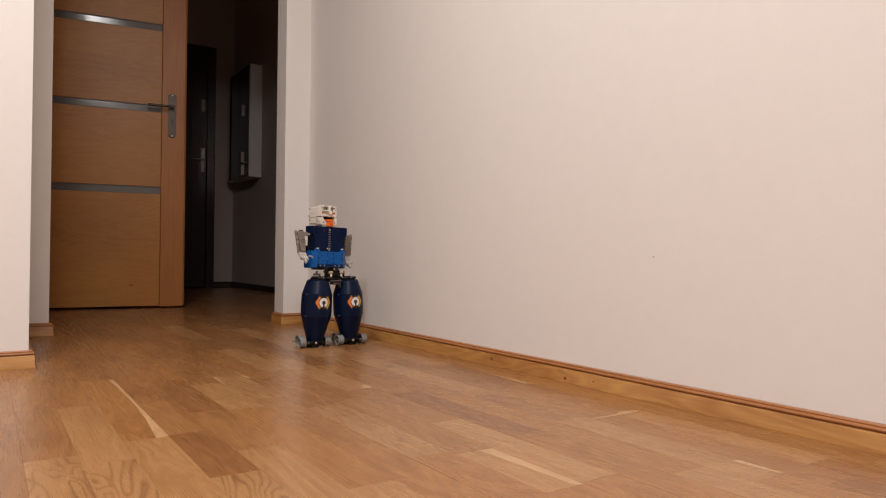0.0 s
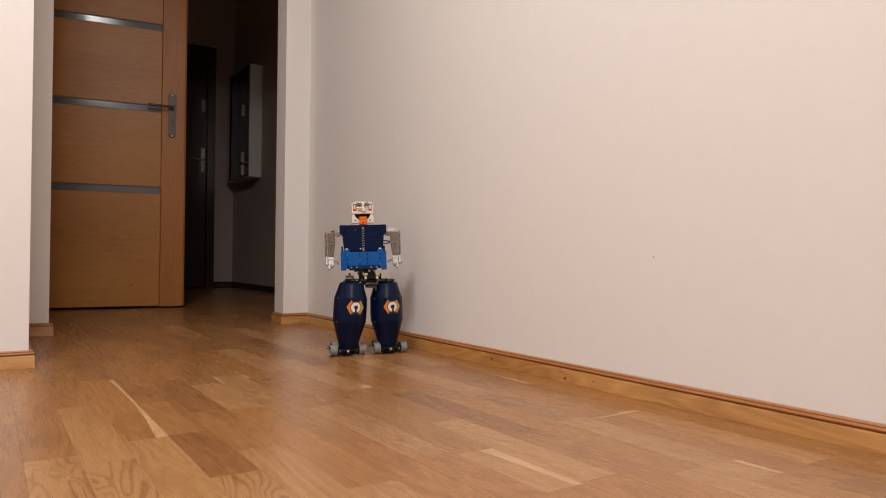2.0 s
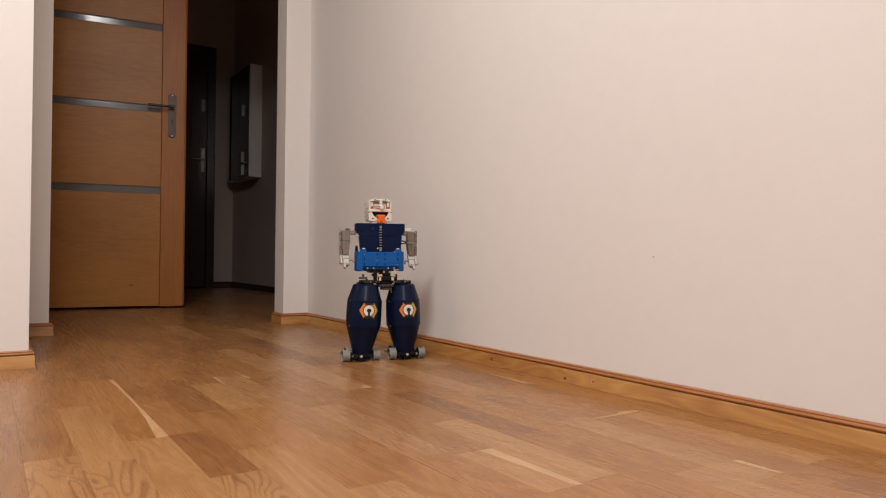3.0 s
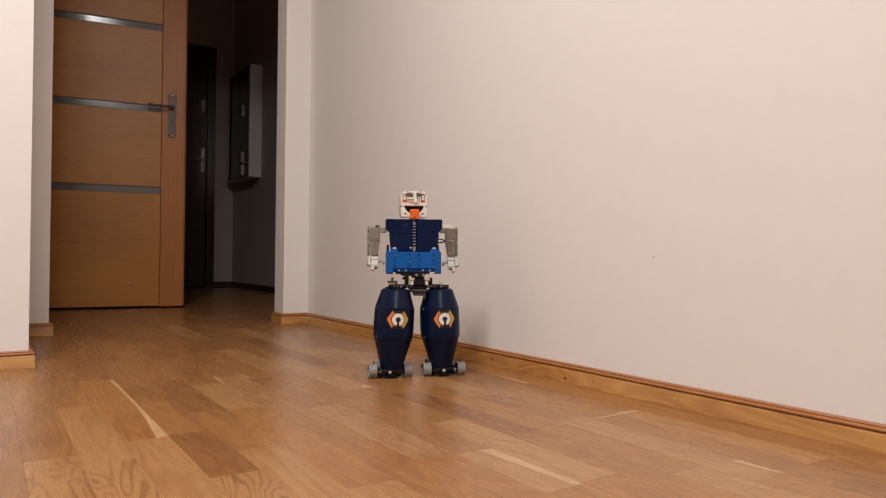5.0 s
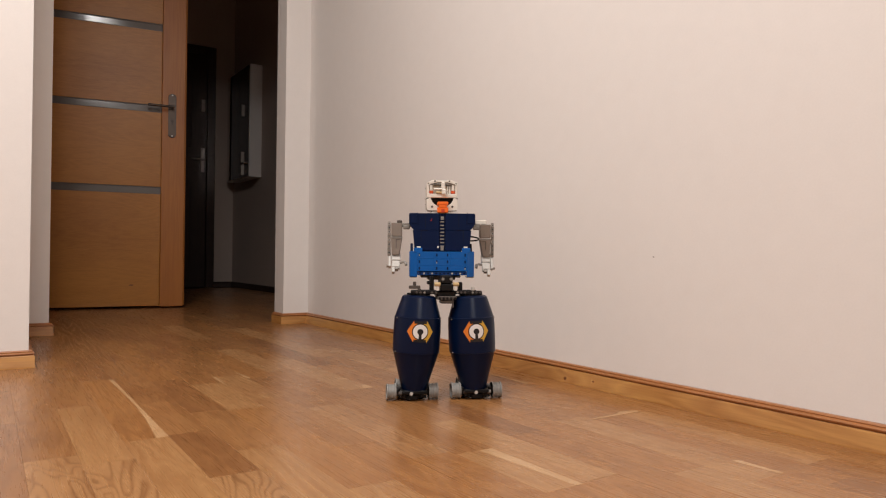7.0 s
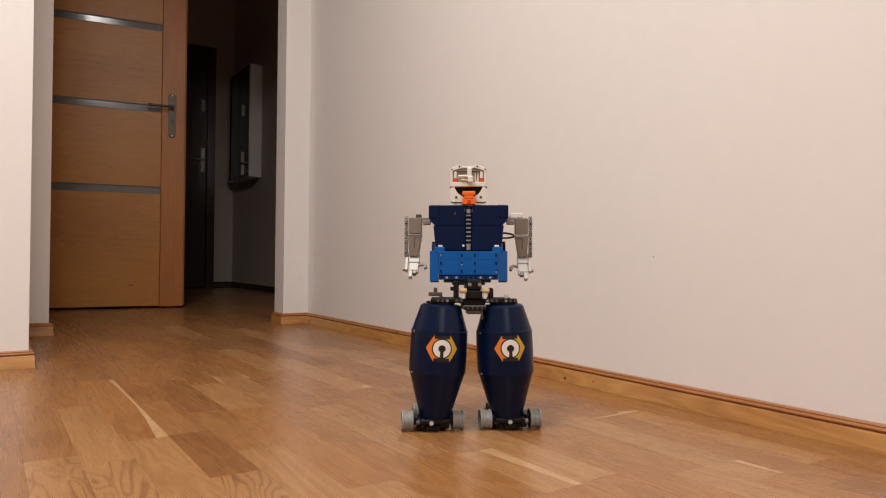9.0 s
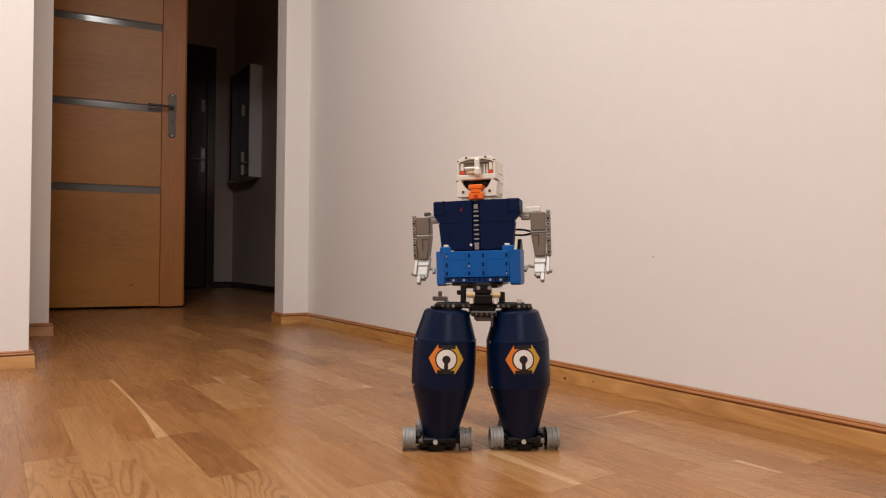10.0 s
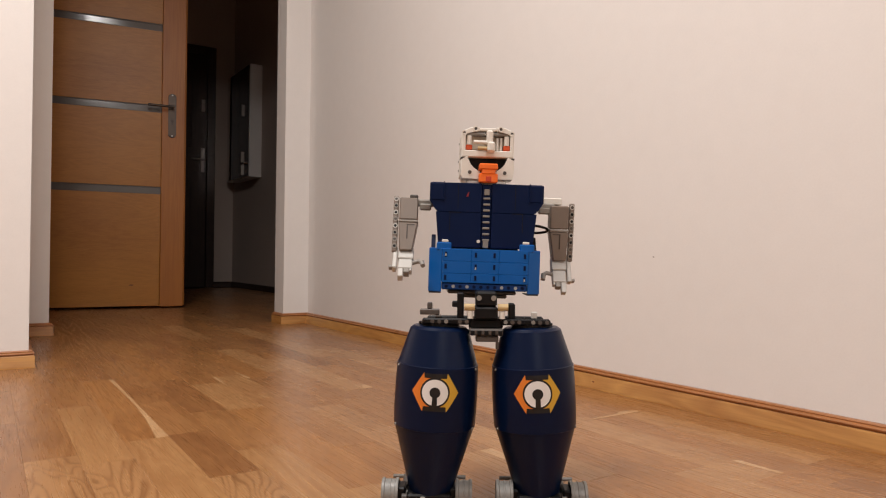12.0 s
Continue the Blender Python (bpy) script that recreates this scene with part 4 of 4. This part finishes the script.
for col in range(-52, 27):
    x = 0.253 + (col + 0.5) * STRIP
    limit = WX - 0.010 if col < 14 else 0
    spans = []
    y = 6.15 - rng.random() * 0.3
    low = -3.2
    if x - STRIP / 2 > WX:
        low = BY + 0.1
    known = KNOWN.get(col, [])
    while y > low:
        if known and known[0][0] > y - 0.25 and y > known[-1][1] + 0.01:
            if y > known[0][0] + 0.01:
                spans.append((y, known[0][0], rng.choice((0, 1, 2, 3))))
            spans += known
            y = known[-1][1]
            continue
        ln = rng.choice((0.22, 0.28, 0.34, 0.40, 0.46, 0.52, 0.58))
        ln = min(ln, y - low)
        spans.append((y, y - ln, rng.choices((0, 1, 2, 3), (3, 5, 4, 3))[0]))
        y -= ln
    for a, b, tone in spans:
        mid = (a + b) / 2
        near = (-0.45 < x < 1.17 and 0.25 < b and a < 3.0) or (0.15 < x < 1.3 and 3.0 <= a < 4.3)
        if near:
            ob = new("floor_strip", strip_mesh(a - b, tone))
            ob.parent = floor
            ob.location = (x, mid, rng.uniform(-0.00012, 0.00012))
        else:
            w, n = (STRIP - GAP) / 2, len(rest_v)
            rest_v += [(x - w, b + GAP, 0), (x + w, b + GAP, 0), (x + w, a, 0), (x - w, a, 0),
                       (x - w, b + GAP, -0.006), (x + w, b + GAP, -0.006), (x + w, a, -0.006), (x - w, a, -0.006)]
            rest_f += [(n, n + 1, n + 2, n + 3), (n, n + 4, n + 5, n + 1), (n + 1, n + 5, n + 6, n + 2), (n + 2, n + 6, n + 7, n + 3), (n + 3, n + 7, n + 4, n)]
            rest_m += [tone] * 5
me = bpy.data.meshes.new("floor_strips")
me.from_pydata(rest_v, [], rest_f)
for mat in OAK:
    me.materials.append(mat)
me.polygons.foreach_set("material_index", rest_m)
rest = new("floor_strips", me)
rest.parent = floor
tagged(rest, kind="stuff")


# pale sapwood edges on a few strips
for pts in ([(0.2525, 1.774), (0.2435, 1.774), (0.2465, 1.60), (0.2475, 1.46), (0.2430, 1.32), (0.2330, 1.181), (0.2525, 1.181)],
            [(0.6600, 0.851), (0.6360, 0.851), (0.6420, 0.76), (0.6480, 0.656), (0.6600, 0.656)],
            [(0.9355, 0.612), (0.9230, 0.612), (0.9290, 0.54), (0.9355, 0.54)],
            [(0.4585, 1.689), (0.4660, 1.689), (0.4620, 1.62), (0.4585, 1.56)],
            [(0.5270, 1.636), (0.5350, 1.636), (0.5310, 1.69), (0.5270, 1.74)],
            [(1.0720, 1.400), (1.0690, 1.400), (1.0640, 1.30), (1.0600, 1.239), (1.0720, 1.239)],
            [(0.9370, 0.910), (0.9370, 0.9045), (1.0710, 0.9045), (1.0600, 0.916), (1.0250, 0.922), (1.0050, 0.911)],
            [(0.7300, 1.42), (0.7310, 1.382), (0.7090, 1.382), (0.7180, 1.41)]):
    bm = bmesh.new()
    slab(bm, pts, 2, -0.001, 0.00025)
    part("sapwood_edge", bm, OAK[4], floor, "pale sapwood edge of a strip")


# ---------------------------------------------------------------- movement
# seconds, place on the floor and turn of the robot
PATH = [(0, 0.9486, 2.0795, 4.0),
        (0.5, 0.9561, 2.0153, 1.4),
        (1, 0.9615, 1.9547, -1.1),
        (1.5, 0.9618, 1.9012, -3.7),
        (2, 0.9600, 1.8473, -6.4),
        (2.5, 0.9536, 1.7866, -8.8),
        (3, 0.9461, 1.7266, -11.2),
        (5, 0.8909, 1.4546, -18.3),
        (5.5, 0.8698, 1.3868, -20.0),
        (6, 0.8505, 1.3238, -21.6),
        (6.5, 0.8272, 1.2611, -22.7),
        (7, 0.8027, 1.2003, -24.0),
        (9, 0.7041, 0.9672, -26.9),
        (9.5, 0.6758, 0.9126, -28.3),
        (10, 0.6458, 0.8619, -30.0),
        (10.5, 0.6137, 0.8123, -31.4),
        (11, 0.5799, 0.7628, -32.9),
        (11.5, 0.5419, 0.7103, -34.0),
        (12, 0.4988, 0.6579, -35.2)]
PERIOD, FIRST = 0.798, 0.005


def gait(t):
    return 2 * math.pi * (t - FIRST) / PERIOD


def path_at(t):
    for a, b in zip(PATH, PATH[1:]):
        if a[0] <= t <= b[0]:
            k = (t - a[0]) / (b[0] - a[0])
            return [p + (q - p) * k for p, q in zip(a[1:], b[1:])]
    return PATH[-1][1:]


def motions():
    walk(robot, [(t, pose(x, y, 0, 0, 0, a)) for t, x, y, a in PATH])
    steps = [i * 0.1 for i in range(121)]
    run, last, rolled = 0.0, None, []
    for t in steps:
        x, y, a = path_at(t)
        if last:
            run += math.hypot(x - last[0], y - last[1])
        last = (x, y)
        rolled.append((t, math.degrees(run / 0.017)))
    for w, x, y in WHEELS:
        walk(w, [(t, pose(x, y, 0.017, a, 0, 0)) for t, a in rolled])
    bodies, heads, arms = [], [], {-1: [], 1: []}
    for t in steps:
        c = math.cos(gait(t))
        turn = pose(0.003 - 0.0056 * c, SPINE, 0.28) @ pose(0, 0, 0, 0, 1.7 * c - 0.4, -5 - 3 * t / 12 + (14 - 3 * t / 12) * c) @ pose(0, 0, LIFT - 0.28)
        bodies.append((t, turn))
        heads.append((t, turn @ pose(0, 0.012, 0)))
        for s in (-1, 1):
            swing = 7 + 10 * c if s < 0 else -2 - 2 * c
            arms[s].append((t, turn @ pose((-0.0920 if s < 0 else 0.0910) * SIZE, -0.001, 0.3545 * SIZE, -swing, 0, 0)))
    walk(TORSO, bodies)
    walk(HEAD, heads)
    for s in (-1, 1):
        walk(ARMS[s], arms[s])


SPINE, SIZE, LIFT = 0.070, 1.073, -0.0182
for ob in (TORSO, HEAD, *ARMS.values()):
    ob.scale = (SIZE, SIZE, SIZE)
motions()
